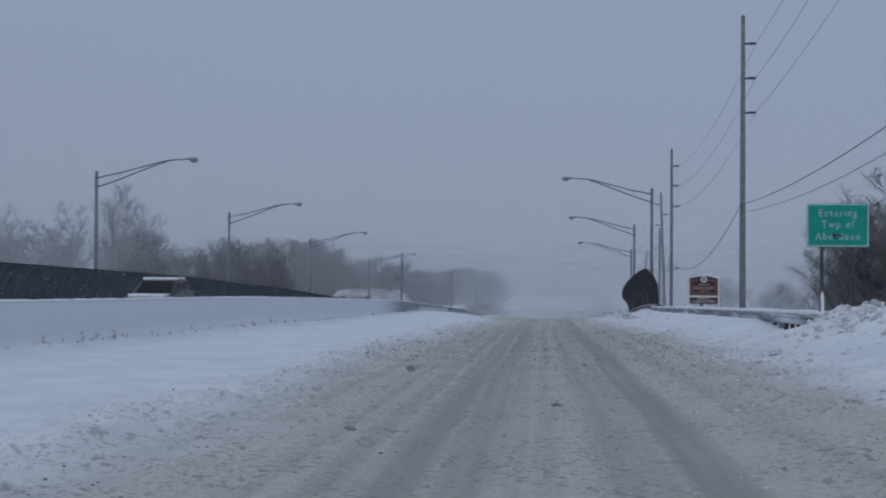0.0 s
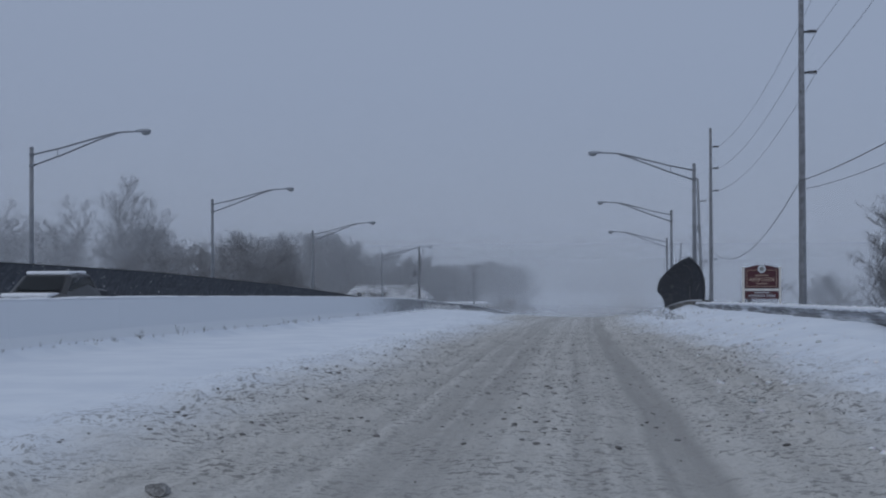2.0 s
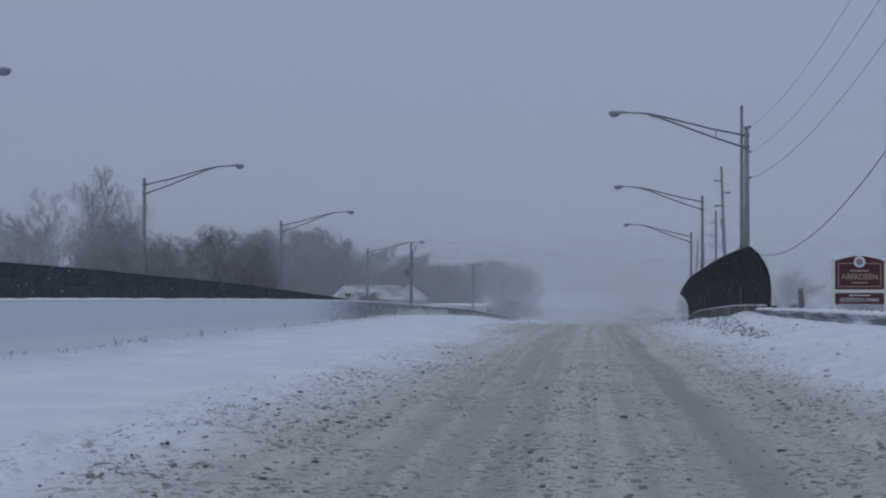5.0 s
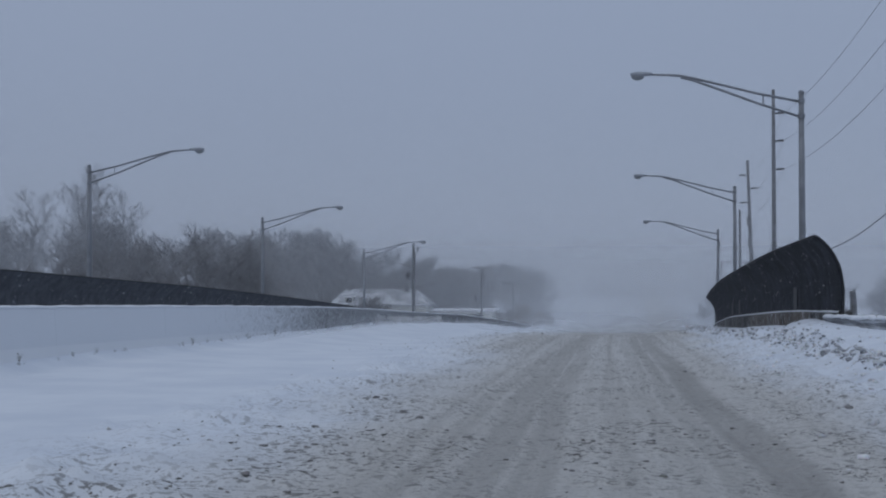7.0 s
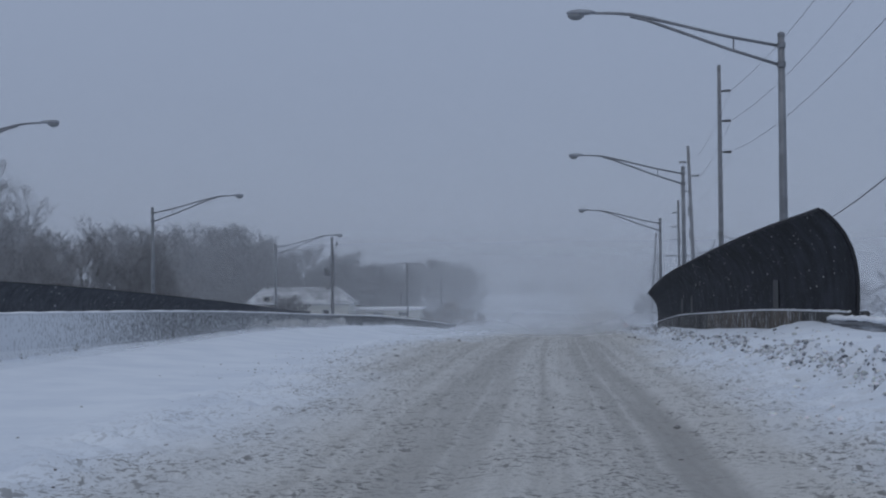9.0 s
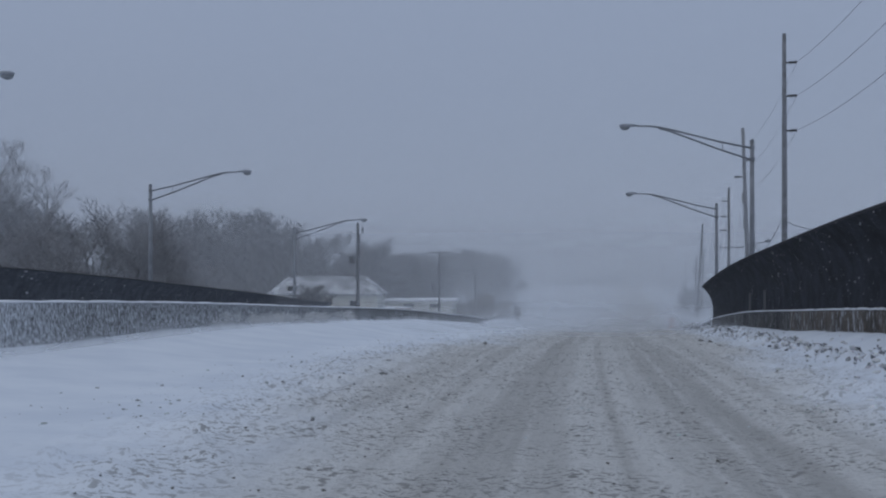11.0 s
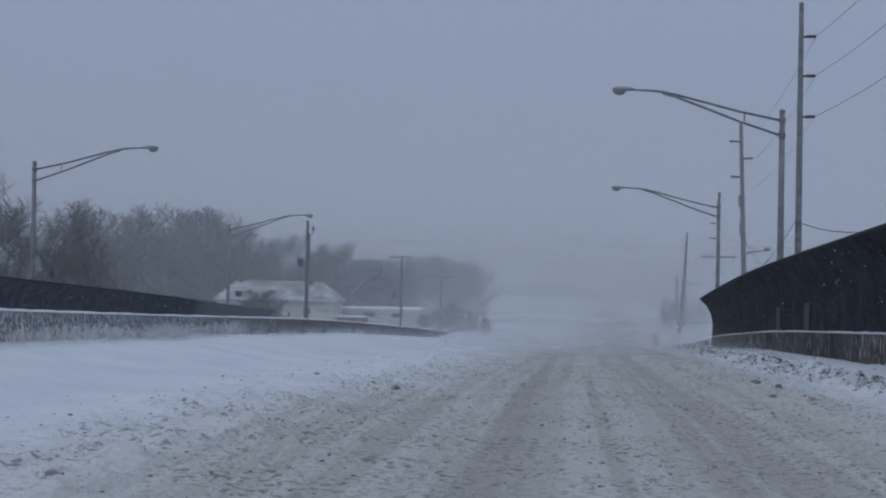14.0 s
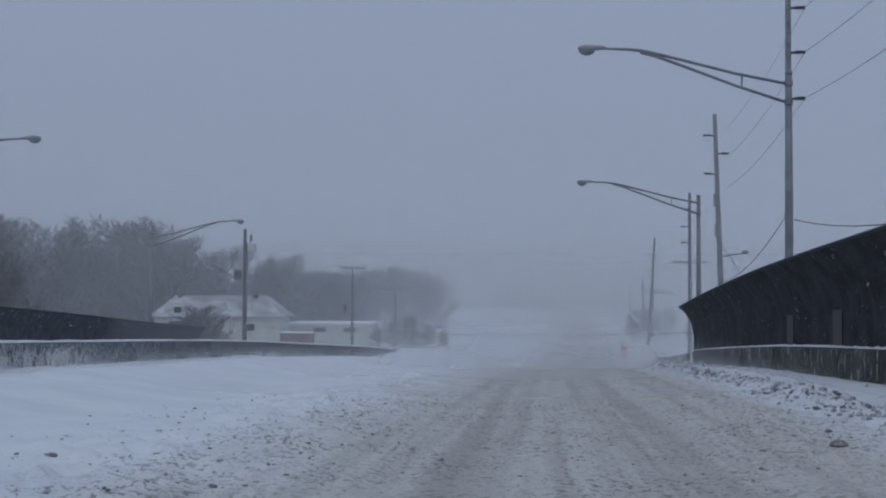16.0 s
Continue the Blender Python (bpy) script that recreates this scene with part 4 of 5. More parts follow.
# thin trees standing over the rest
for x, y, top in ((-91, 268, 19.0), (-86, 272, 16.0), (-83, 262, 15.5), (-99, 262, 15.0), (-105, 255, 14.0)):
    plant(KINDS, 3, x, y, top - land_z(x, y), x * 31, "tall thin bare tree standing over the woods")
for i in range(22):
    x, y = 24 + 3.3 * i + rt.uniform(-1, 1), rt.uniform(226, 252)
    top = 0.6 + 0.04 * (x - 24) + rt.uniform(-1.6, 1.2)
    plant(KINDS, rt.choice((0, 1, 2, 4)), x, y, top - land_z(x, y), rt.uniform(0, 360), "bare winter tree far behind the bridge")
for x, y, k, h in ((46, 236, 2, 12), (52, 240, 0, 13), (60, 232, 1, 13), (68, 240, 0, 14), (75, 235, 2, 14), (84, 243, 1, 15), (38, 248, 4, 10)):
    plant(KINDS, k, x, y, h, rt.uniform(0, 360), "bare winter tree far behind the bridge")
# low growth round the feet of the far poles
for x, y, h in ((12.6, 291, 5.2), (14.2, 298, 5.6), (15.6, 304, 5.0), (11.6, 286, 3.8), (17.5, 296, 5.5), (19.5, 280, 5.0)):
    plant(KINDS, 4, x, y, h, x * 53, "hazy bare bush beside the far poles")


# ---- far side of the road's end: house, shop, container, poles ----
def house():
    h = empty("house", Matrix.Translation((-35.5, 237.5, -8.2)))
    bm = bmesh.new()
    box(bm, -6.7, 0.3, -0.5, 6.7, 6.8, 3.8)
    wall = part("wall", bm, SIDING, h)
    bm = bmesh.new()
    e, rz = 3.92, 6.08
    low = [bm.verts.new(p) for p in ((-7.1, -0.1, e), (7.1, -0.1, e), (7.1, 7.2, e), (-7.1, 7.2, e))]
    lip = [bm.verts.new(p) for p in ((-7.1, -0.1, e - 0.16), (7.1, -0.1, e - 0.16), (7.1, 7.2, e - 0.16), (-7.1, 7.2, e - 0.16))]
    a, b = bm.verts.new((-5.2, 3.5, rz)), bm.verts.new((4.9, 3.5, rz))
    for f in ((low[0], low[1], b, a), (low[1], low[2], b), (low[2], low[3], a, b), (low[3], low[0], a), lip[::-1]):
        bm.faces.new(f)
    for i in range(4):
        bm.faces.new((lip[i], lip[(i + 1) % 4], low[(i + 1) % 4], low[i]))
    roof = part("roof", bm, SHINGLE, h, "snow-covered hipped roof")
    for x, w in ((3.7, 0.4), (-3.0, 0.4)):
        bm = bmesh.new()
        box(bm, x - w, 0.26, 2.4, x + w, 0.31, 3.1, 0.01)
        win = part("window", bm, GLASS, h)
        bm = bmesh.new()
        frame_line(bm, x - w - 0.08, 2.32, x + w + 0.08, 3.18, 0.08, 0.22, 0.27)
        part("frame", bm, WHITE, win)
    for x, y in ((-4.6, 3.4), (3.6, 3.2)):
        bm = bmesh.new()
        box(bm, x - 0.25, y - 0.25, rz - 1.0, x + 0.25, y + 0.25, rz + 0.1, 0.02)
        part("vent", bm, DARKMETAL, roof)
    # dormer added for a dark patch on the roof, taken for a tree
    bm = bmesh.new()
    box(bm, -4.75, 0.55, 3.9, -3.65, 2.9, 4.95, 0.02)
    added_dormer = part("added_dormer", bm, SIDING, h)
    bm = bmesh.new()
    box(bm, -4.6, 0.5, 4.1, -3.8, 0.56, 4.85, 0.01)
    part("added_dormer_window", bm, GLASS, added_dormer)
    bm = bmesh.new()
    box(bm, -4.95, 0.4, 4.95, -3.45, 3.3, 5.06, 0.03)
    part("added_dormer_roof", bm, SNOW, added_dormer)
    tagged(h, "pale house with a snow-covered hipped roof and an added roof window", "house")


def shop():
    s = empty("low_building", Matrix.Translation((-25.8, 254.0, -8.6)))
    bm = bmesh.new()
    box(bm, -4.7, 0, -0.5, 4.7, 7, 2.95)
    part("wall", bm, SIDING, s)
    bm = bmesh.new()
    box(bm, -4.95, -0.3, 2.95, 4.95, 7.3, 3.22, 0.06)
    part("roof", bm, SNOW, s, "flat roof under snow")
    for x in (-1.2, 2.4):
        bm = bmesh.new()
        box(bm, x - 0.7, -0.04, 2.1, x + 0.7, 0.02, 2.6, 0.01)
        part("window", bm, GLASS, s)
    tagged(s, "low pale building with a flat snowy roof", "building")


def container():
    c = empty("steel_container", Matrix.Translation((-23.05, 214.5, -7.6)))
    bm = bmesh.new()
    box(bm, -1.4, 0, 0.1, 1.4, 1.8, 2.42, 0.03)
    part("body", bm, RUST, c)
    for i in range(7):
        bm = bmesh.new()
        x = -1.3 + i * 2.6 / 6
        box(bm, x - 0.04, -0.05, 0.1, x + 0.04, 0.0, 2.36)
        part("rib", bm, RUST, c)
    bm = bmesh.new()
    box(bm, -1.42, -0.04, 2.4, 1.42, 1.84, 2.5, 0.03)
    part("snow_top", bm, SNOW, c)
    tagged(c, "rust-red steel container with snow on top", "container")


house()
shop()
container()

k = utility_pole(-25.2, 202.7, 3.6, -8.2, (), r=0.22, label="wooden utility pole with a transformer and bracket lamp")
bm = bmesh.new()
tube(bm, [(-0.55, -0.1, 7.75), (-0.55, -0.1, 8.5)], [0.3, 0.3], 12)
can = part("transformer", bm, DARKMETAL, k)
bm = bmesh.new()
tube(bm, [(-0.5, -0.1, 8.1), (0, 0, 8.1)], [0.05, 0.05], 6)
part("bracket", bm, DARKMETAL, can)
bm = bmesh.new()
tube(bm, [(0, 0, 10.6), (0.45, 0, 10.7), (0.5, 0, 11.2)], [0.04, 0.04, 0.04], 6)
part("bracket", bm, DARKMETAL, k)
bm = bmesh.new()
tube(bm, [(0.5, 0, 10.9), (0.5, 0, 11.35)], [0.12, 0.08], 8)
part("cutout", bm, DARKMETAL, k)
bm = bmesh.new()
tube(bm, [(0.16, 0, 8.4), (0.18, 0, 10.6)], [0.06, 0.06], 6)
part("conduit", bm, DARKMETAL, k)
for x, y, top in ((-21.14, 238.6, 0.95), (-17.3, 246.0, -1.3), (-20.2, 330.0, -3.5)):
    t = utility_pole(x, y, top, -8.7, (), r=0.17, label="wooden utility pole with one wide crossarm")
    crossarm(t, 0, top + 8.6, 1.4)
    bm = bmesh.new()
    tube(bm, [(-0.75, 0, top + 8.7 - 4.7), (-0.75, 0, top + 8.7 - 4.0)], [0.22, 0.22], 10)
    part("transformer", bm, DARKMETAL, t)
    bm = bmesh.new()
    tube(bm, [(-0.7, 0, top + 4.35), (0, 0, top + 4.35)], [0.05, 0.05], 6)
    part("bracket", bm, DARKMETAL, t)
# floodlight arm and brace on the leaning pole
bm = bmesh.new()
tube(bm, [(0.38, 0, 9.3), (1.2, 0, 9.5), (2.15, 0, 9.6)], [0.05, 0.045, 0.04], 6)
part("floodlight_arm", bm, DARKMETAL, alt)
bm = bmesh.new()
tube(bm, [(0.35, 0, 10.6), (1.85, 0, 8.2)], [0.025, 0.025], 6)
part("brace", bm, DARKMETAL, alt)
bm = bmesh.new()
bmesh.ops.create_uvsphere(bm, u_segments=12, v_segments=8, radius=0.32, matrix=Matrix.Translation((2.3, 0, 9.72)) @ Matrix.Diagonal((0.85, 0.6, 0.55, 1)))
part("floodlight", bm, GALV, alt, smooth=True)
for z, r in ((13.2, 0.34), (10.9, 0.3)):
    bm = bmesh.new()
    tube(bm, [(0.08 + 0.035 * (13 - z), 0.0, z), (0.06 + 0.035 * (13 - z), 0.0, z + 1.0)], [r * 0.5, r * 0.5], 10)
    part("transformer", bm, POLEWOOD, alt)


# ---- old post and brush behind the end of the guardrail ----
bm = bmesh.new()
tube(bm, [(0, 0, -2.6), (0.02, 0, 0.3), (-0.01, 0, 0.85), (0.03, 0, 0.95)], [0.13, 0.12, 0.11, 0.05], 9)
o = link("wooden_post", bm, POLEWOOD)
o.matrix_world = Matrix.Translation((10.5, 120.0, -1.97)) @ Matrix.Diagonal((1.45, 1.45, 1.45, 1))
tagged(o, "short broken wooden post in snowy brush", "post")
DRYLEAF = surface("dry_brown_leaves", (0.2, 0.178, 0.152), 0.9, 0, 1.0, 0.3, 20, 0.0)
BRUSH = [tree_mesh(33, 3.2, 1.0, 0.1, 0.06, (17, 9, 6, 3), 0.02, 0.022, 0.7, (BARK, DRYLEAF)), tree_mesh(36, 3.0, 0.9, -0.1, 0.06, (16, 8, 6, 3), 0.02, 0.02, 0.7, (BARK, DARKTWIG)), tree_mesh(32, 3.0, 0.9, 0.1, 0.05, (10, 7, 5, 4), 0.02, 0.012, 0.3, (BARK, DARKTWIG))]
for x, y, h in ((-15.4, 244.0, 3.5), (-17.6, 246.0, 2.9), (-13.6, 245.0, 2.7), (-16.4, 248.0, 3.6), (-19.4, 247.0, 2.4), (-12.0, 246.0, 2.0)):
    plant(BRUSH, 0, x, y, h, x * 50, "brown shrub that has kept its dry leaves")
for x, y, h in ((-37.5, 229.0, 5.2), (-38.4, 231.0, 4.6), (-34.3, 230.0, 6.0), (-35.4, 232.0, 4.9), (-40.2, 232.0, 4.6)):
    plant(BRUSH, 1, x, y, h, x * 40, "small bare shrub in front of the house")
def car():
    """A sedan under snow on the other carriageway, nose towards -y."""
    c = empty("car", Matrix.Translation((float(road_x(53.5)) - 14.8, 53.5, ground_at(-14.8, 53.5))))
    side = [(-2.2, 0.35), (-2.25, 0.62), (-2.1, 0.78), (-1.15, 0.92), (-0.4, 1.42), (0.25, 1.5), (1.0, 1.46), (1.75, 1.02), (2.2, 0.96), (2.28, 0.6), (2.2, 0.33)]
    bm = bmesh.new()
    rings = []
    for x, w in ((-0.88, 0), (-0.74, 1), (0.74, 1), (0.88, 0)):
        rings.append([bm.verts.new((x * (1.0 if z < 1.0 else 0.86), y, z if w or z < 0.9 else z - 0.06)) for y, z in side])
    for r0, r1 in zip(rings, rings[1:]):
        for i in range(len(side)):
            j = (i + 1) % len(side)
            bm.faces.new((r0[i], r0[j], r1[j], r1[i]))
    bm.faces.new(rings[0][::-1])
    bm.faces.new(rings[-1])
    bmesh.ops.recalc_face_normals(bm, faces=bm.faces)
    part("body", bm, CARPAINT, c)
    for y0, z0, y1, z1, name in ((-1.08, 0.98, -0.47, 1.37, "windscreen"), (1.12, 1.4, 1.68, 1.08, "rear_window")):
        bm = bmesh.new()
        out = -0.02 if name == "windscreen" else 0.02
        bm.faces.new([bm.verts.new(p) for p in ((-0.66, y0 + out, z0 + 0.02), (0.66, y0 + out, z0 + 0.02), (0.58, y1 + out, z1 + 0.02), (-0.58, y1 + out, z1 + 0.02))])
        bmesh.ops.solidify(bm, geom=bm.faces[:], thickness=0.015)
        part(name, bm, GLASS, c)
    for x in (-0.845, 0.845):
        bm = bmesh.new()
        f = bm.faces.new([bm.verts.new((x * (1.02 if z < 1 else 0.915), y, z)) for y, z in ((-0.95, 0.97), (1.45, 1.0), (0.95, 1.36), (-0.35, 1.34))])
        bmesh.ops.solidify(bm, geom=[f], thickness=0.02)
        part("side_window", bm, GLASS, c)
        for y in (-1.4, 1.35):
            bm = bmesh.new()
            bmesh.ops.create_cone(bm, cap_ends=True, segments=18, radius1=0.33, radius2=0.33, depth=0.2, matrix=pose(x * 0.93, y, 0.33, 0, 90, 0))
            wheel = part("wheel", bm, CABLE, c)
            bm = bmesh.new()
            bmesh.ops.create_cone(bm, cap_ends=True, segments=14, radius1=0.2, radius2=0.18, depth=0.23, matrix=pose(x * 0.93, y, 0.33, 0, 90, 0))
            part("rim", bm, GALV, wheel)
        bm = bmesh.new()
        box(bm, x * 0.72 - 0.16, -2.27, 0.62, x * 0.72 + 0.16, -2.16, 0.76, 0.02)
        part("headlight", bm, WHITE, c)
    bm = bmesh.new()
    box(bm, -0.66, -0.36, 1.43, 0.66, 0.98, 1.54, 0.04)
    part("roof_snow", bm, SNOW, c, "slab of snow on the roof")
    bm = bmesh.new()
    box(bm, -0.7, -2.05, 0.8, 0.7, -1.2, 0.93, 0.04)
    part("bonnet_snow", bm, SNOW, c, "snow on the bonnet")
    tagged(c, "dark car carrying snow on its roof beyond the median barrier", "car")


CARPAINT = surface("dark_car_paint", (0.035, 0.037, 0.042), 0.35, 0, 3, 0.2, 40, 0.05)
car()


def barrel(x, y):
    b = empty("traffic_barrel", Matrix.Translation((x, y, land_z(x, y))))
    for i in range(4):
        bm = bmesh.new()
        r = 0.34 - 0.025 * i
        tube(bm, [(0, 0, 0.36 * i), (0, 0, 0.36 * i + 0.34), (0, 0, 0.36 * i + 0.36)], [r, r - 0.015, r - 0.025], 16)
        part("band", bm, CONERED if i % 2 == 0 else WHITE, b, "red band" if i % 2 == 0 else "white band")
    tagged(b, "red and white traffic barrel beside the far road", "traffic barrel", "traffic barrels")


CONERED = surface("red_plastic", (0.62, 0.06, 0.05), 0.5, 0, 3, 0.1, 30, 0.02)
barrel(6.3, 221.0)
for x, y, h in ((9.7, 118.0, 1.7), (11.6, 119.0, 1.4)):
    plant(BRUSH, 2, x, y, h, x * 70, "low bare brush beside the bridge")


# ---- dead weeds and frosted grass along the barrier ----
def tuft(seed, blades, tall, wide, fork=False):
    r = random.Random(seed)
    verts, faces = [], []
    for i in range(blades):
        a, x, y = r.uniform(0, math.tau), r.gauss(0, wide * 0.35), r.gauss(0, wide * 0.35)
        h, bend, w = tall * r.uniform(0.5, 1.0), r.uniform(0.05, 0.4) * tall, 0.006 if blades < 12 else 0.011
        k = len(verts)
        for j, (t, s) in enumerate(((0, 1), (0.5, 0.8), (1, 0.25))):
            px, py, pz = x + math.cos(a) * bend * t * t, y + math.sin(a) * bend * t * t, h * t
            for q in range(3):
                verts.append((px + w * s * math.cos(q * 2.1), py + w * s * math.sin(q * 2.1), pz))
            if j:
                for q in range(3):
                    o = k + (j - 1) * 3
                    faces.append((o + q, o + (q + 1) % 3, o + 3 + (q + 1) % 3, o + 3 + q))
        if fork:
            k = len(verts)
            for q in range(7):
                t = r.uniform(0.6, 1.0)
                c = Vector((x + math.cos(a) * bend * t * t, y + math.sin(a) * bend * t * t, h * t)) + Vector((r.uniform(-1, 1), r.uniform(-1, 1), r.uniform(-0.5, 0.6))) * 0.05
                for p in range(3):
                    verts.append(c + Vector((r.uniform(-1, 1), r.uniform(-1, 1), r.uniform(-1, 1))) * (0.022 if blades < 12 else 0.035))
                faces.append((len(verts) - 3, len(verts) - 2, len(verts) - 1))
    return verts, faces


def tuft_mesh(name, seed, blades, tall, wide, fork, mat):
    v, f = tuft(seed, blades, tall, wide, fork)
    me = bpy.data.meshes.new(name)
    me.from_pydata(v, [], f)
    me.update()
    me.materials.append(mat)
    return me


WEEDS = [tuft_mesh("weed", 40 + i, 4 + i % 3, 0.42, 0.16, True, STRAW) for i in range(4)]
GRASS = [tuft_mesh("grass_tuft", 60 + i, 15, 0.5, 0.42, True, FROST) for i in range(4)]
rw = random.Random(77)
for i in range(170):
    y = rw.choice((rw.uniform(18, 45), rw.uniform(18, 45), rw.uniform(40, 66), rw.uniform(55, 84)))
    u = -9.2 + rw.gauss(0, 0.05) - (0.06 if i % 6 == 0 else 0)
    o = new("weed", rw.choice(WEEDS))
    s = rw.uniform(0.14, 0.34) * (1.9 if i % 6 == 0 else 1)
    o.matrix_world = Matrix.Translation((float(road_x(y)) + u, y, ground_at(u, y) - 0.03)) @ pose(0, 0, 0, 0, 0, rw.uniform(0, 360)) @ Matrix.Diagonal((s, s, s, 1))
    tagged(o, "dead weed stalk poking through the snow", "weed", "weeds along the barrier")
for i in range(90):
    y = rw.choice((rw.uniform(96, 120), rw.uniform(100, 116), rw.uniform(102, 114), rw.uniform(106, 120), rw.uniform(120, 140)))
    u = -9.2 + rw.gauss(0, 0.09)
    o = new("grass_tuft", rw.choice(GRASS))
    s = rw.uniform(0.4, 0.8) * (1.0 if y < 121 else 0.6)
    o.matrix_world = Matrix.Translation((float(road_x(y)) + u, y, ground_at(u, y) - 0.03)) @ pose(0, 0, 0, 0, 0, rw.uniform(0, 360)) @ Matrix.Diagonal((s * 0.8, s * 0.8, s, 1))
    tagged(o, "frosted tuft of tall grass against the barrier", "grass tuft", "frosted grass tufts")


# ---- clods, lumps and blown snow ----
PHI = (1 + 5**0.5) / 2
ICO = np.array([(-1, PHI, 0), (1, PHI, 0), (-1, -PHI, 0), (1, -PHI, 0), (0, -1, PHI), (0, 1, PHI), (0, -1, -PHI), (0, 1, -PHI), (PHI, 0, -1), (PHI, 0, 1), (-PHI, 0, -1), (-PHI, 0, 1)]) / 1.9
ICOF = np.array([(0, 11, 5), (0, 5, 1), (0, 1, 7), (0, 7, 10), (0, 10, 11), (1, 5, 9), (5, 11, 4), (11, 10, 2), (10, 7, 6), (7, 1, 8), (3, 9, 4), (3, 4, 2), (3, 2, 6), (3, 6, 8), (3, 8, 9), (4, 9, 5), (2, 4, 11), (6, 2, 10), (8, 6, 7), (9, 8, 1)])


def soup(name, co, tris, material):
    """A mesh of triangles from arrays."""
    me = bpy.data.meshes.new(name)
    me.vertices.add(len(co))
    me.vertices.foreach_set("co", np.ascontiguousarray(co, dtype=np.float32).ravel())
    me.loops.add(tris.size)
    me.loops.foreach_set("vertex_index", np.ascontiguousarray(tris, dtype=np.int32).ravel())
    me.polygons.add(len(tris))
    me.polygons.foreach_set("loop_start", np.arange(len(tris), dtype=np.int32) * 3)
    me.polygons.foreach_set("loop_total", np.full(len(tris), 3, dtype=np.int32))
    me.update()
    me.materials.append(material)
    return new(name, me)


def clods(name, u, y, size, material, seed, flat=0.6):
    rs = np.random.RandomState(seed)
    n = len(u)
    z = road_z(y) + ground_rise(u, y)
    shape = ICO[None] * (1 + 0.9 * (rs.rand(n, 12, 1) - 0.5)) * size[:, None, None] * np.stack([0.8 + 0.7 * rs.rand(n), 0.8 + 0.5 * rs.rand(n), flat * (0.7 + 0.6 * rs.rand(n))], -1)[:, None, :]
    a = rs.rand(n) * math.tau
    ca, sa = np.cos(a)[:, None], np.sin(a)[:, None]
    x2, y2 = shape[:, :, 0] * ca - shape[:, :, 1] * sa, shape[:, :, 0] * sa + shape[:, :, 1] * ca
    co = np.stack([x2 + (road_x(y) + u)[:, None], y2 + y[:, None], shape[:, :, 2] + (z + size * flat * 0.25)[:, None]], -1).reshape(-1, 3)
    tris = (ICOF[None] + (np.arange(n) * 12)[:, None, None]).reshape(-1, 3)
    return soup(name, co, tris, material)


def islands(name, dark, lite, rough=0.85):
    m = bpy.data.materials.new(name)
    m.use_nodes = True
    n, l = m.node_tree.nodes, m.node_tree.links
    g, rp, tx, co, mx = n.new("ShaderNodeNewGeometry"), n.new("ShaderNodeValToRGB"), n.new("ShaderNodeTexNoise"), n.new("ShaderNodeTexCoord"), n.new("ShaderNodeMix")
    rp.color_ramp.elements[0].color, rp.color_ramp.elements[1].color = (*dark, 1), (*lite, 1)
    tx.inputs["Scale"].default_value = 30
    mx.data_type, mx.blend_type = "RGBA", "MULTIPLY"
    mx.inputs[0].default_value = 0.3
    l.new(co.outputs["Object"], tx.inputs["Vector"])
    l.new(g.outputs["Random Per Island"], rp.inputs[0])
    l.new(rp.outputs[0], mx.inputs[6])
    l.new(tx.outputs["Color"], mx.inputs[7])
    l.new(mx.outputs[2], n["Principled BSDF"].inputs["Base Color"])
    n["Principled BSDF"].inputs["Roughness"].default_value = rough
    return m


DIRT = islands("dirty_ice_clods", (0.13, 0.127, 0.122), (0.42, 0.41, 0.40))
LUMP = islands("grey_snow_lumps", (0.52, 0.53, 0.55), (0.95, 0.96, 0.98))
rs = np.random.RandomState(5)


def strewn(n, us, y0, y1, seed):
    q = np.random.RandomState(seed)
    y = y0 + (y1 - y0) * q.rand(n)
    return q.choice(us, n) + q.randn(n) * 0.45, y


u, y = strewn(7000, [-3.7, -3.2, -2.7, -2.2, -0.2, 0.3, 1.7, 2.3, 2.9, -1.9], 6, 118, 31)
tagged(clods("slush_clods", u, y, 0.005 + 0.012 * rs.rand(len(u)) ** 4, DIRT, 32, 0.55), "small dark clods of frozen slush strewn over the road", "slush clods", kind="stuff")
u, y = strewn(60, [-3.6, -3.1, 2.4, 3.1], 6, 118, 33)
tagged(clods("shoulder_clods", u, y, 0.012 + 0.04 * rs.rand(len(u)) ** 4, islands("shoulder_ice", (0.16, 0.16, 0.16), (0.5, 0.5, 0.5)), 34, 0.6), "grey clods of ice along the road's edges", "slush clods", kind="stuff")
q = np.random.RandomState(81)
# scattered dark crumbs, thickest beside the wheel tracks on the way up to the bridge
u, y = strewn(1600, [-3.2, -2.8, -2.3, -1.9, -0.1, 0.25, 1.9, 2.4], 25, 58, 82)
tagged(clods("slush_crumbs", u, y, 0.010 + 0.022 * q.rand(len(u)) ** 3, islands("wet_slush_crumbs", (0.09, 0.088, 0.085), (0.30, 0.295, 0.29)), 83, 0.45), "dark wet crumbs of slush thrown beside the wheel tracks", "slush clods", kind="stuff")
u, y = strewn(4000, [-5.2, -4.6, -4.0, -3.3, -2.9, -2.4, -1.9, -0.2, 0.3, 1.9, 2.6, 3.2], 78, 116, 84)
tagged(clods("slush_pellets", u, y, 0.006 + 0.018 * q.rand(len(u)) ** 3, islands("grey_slush_pellets", (0.18, 0.18, 0.185), (0.66, 0.72, 0.73)), 85, 0.6), "grey pellets of frozen slush over the road on the bridge", "slush clods", kind="stuff")
u, y = strewn(9500, [3.75, 3.9, 4.05, 4.2, 4.4, 4.1], 66, 166, 35)
u = np.where(np.arange(len(u)) % 30 == 0, u + 1.0, 4.1 + (u - 4.1) * 0.32)
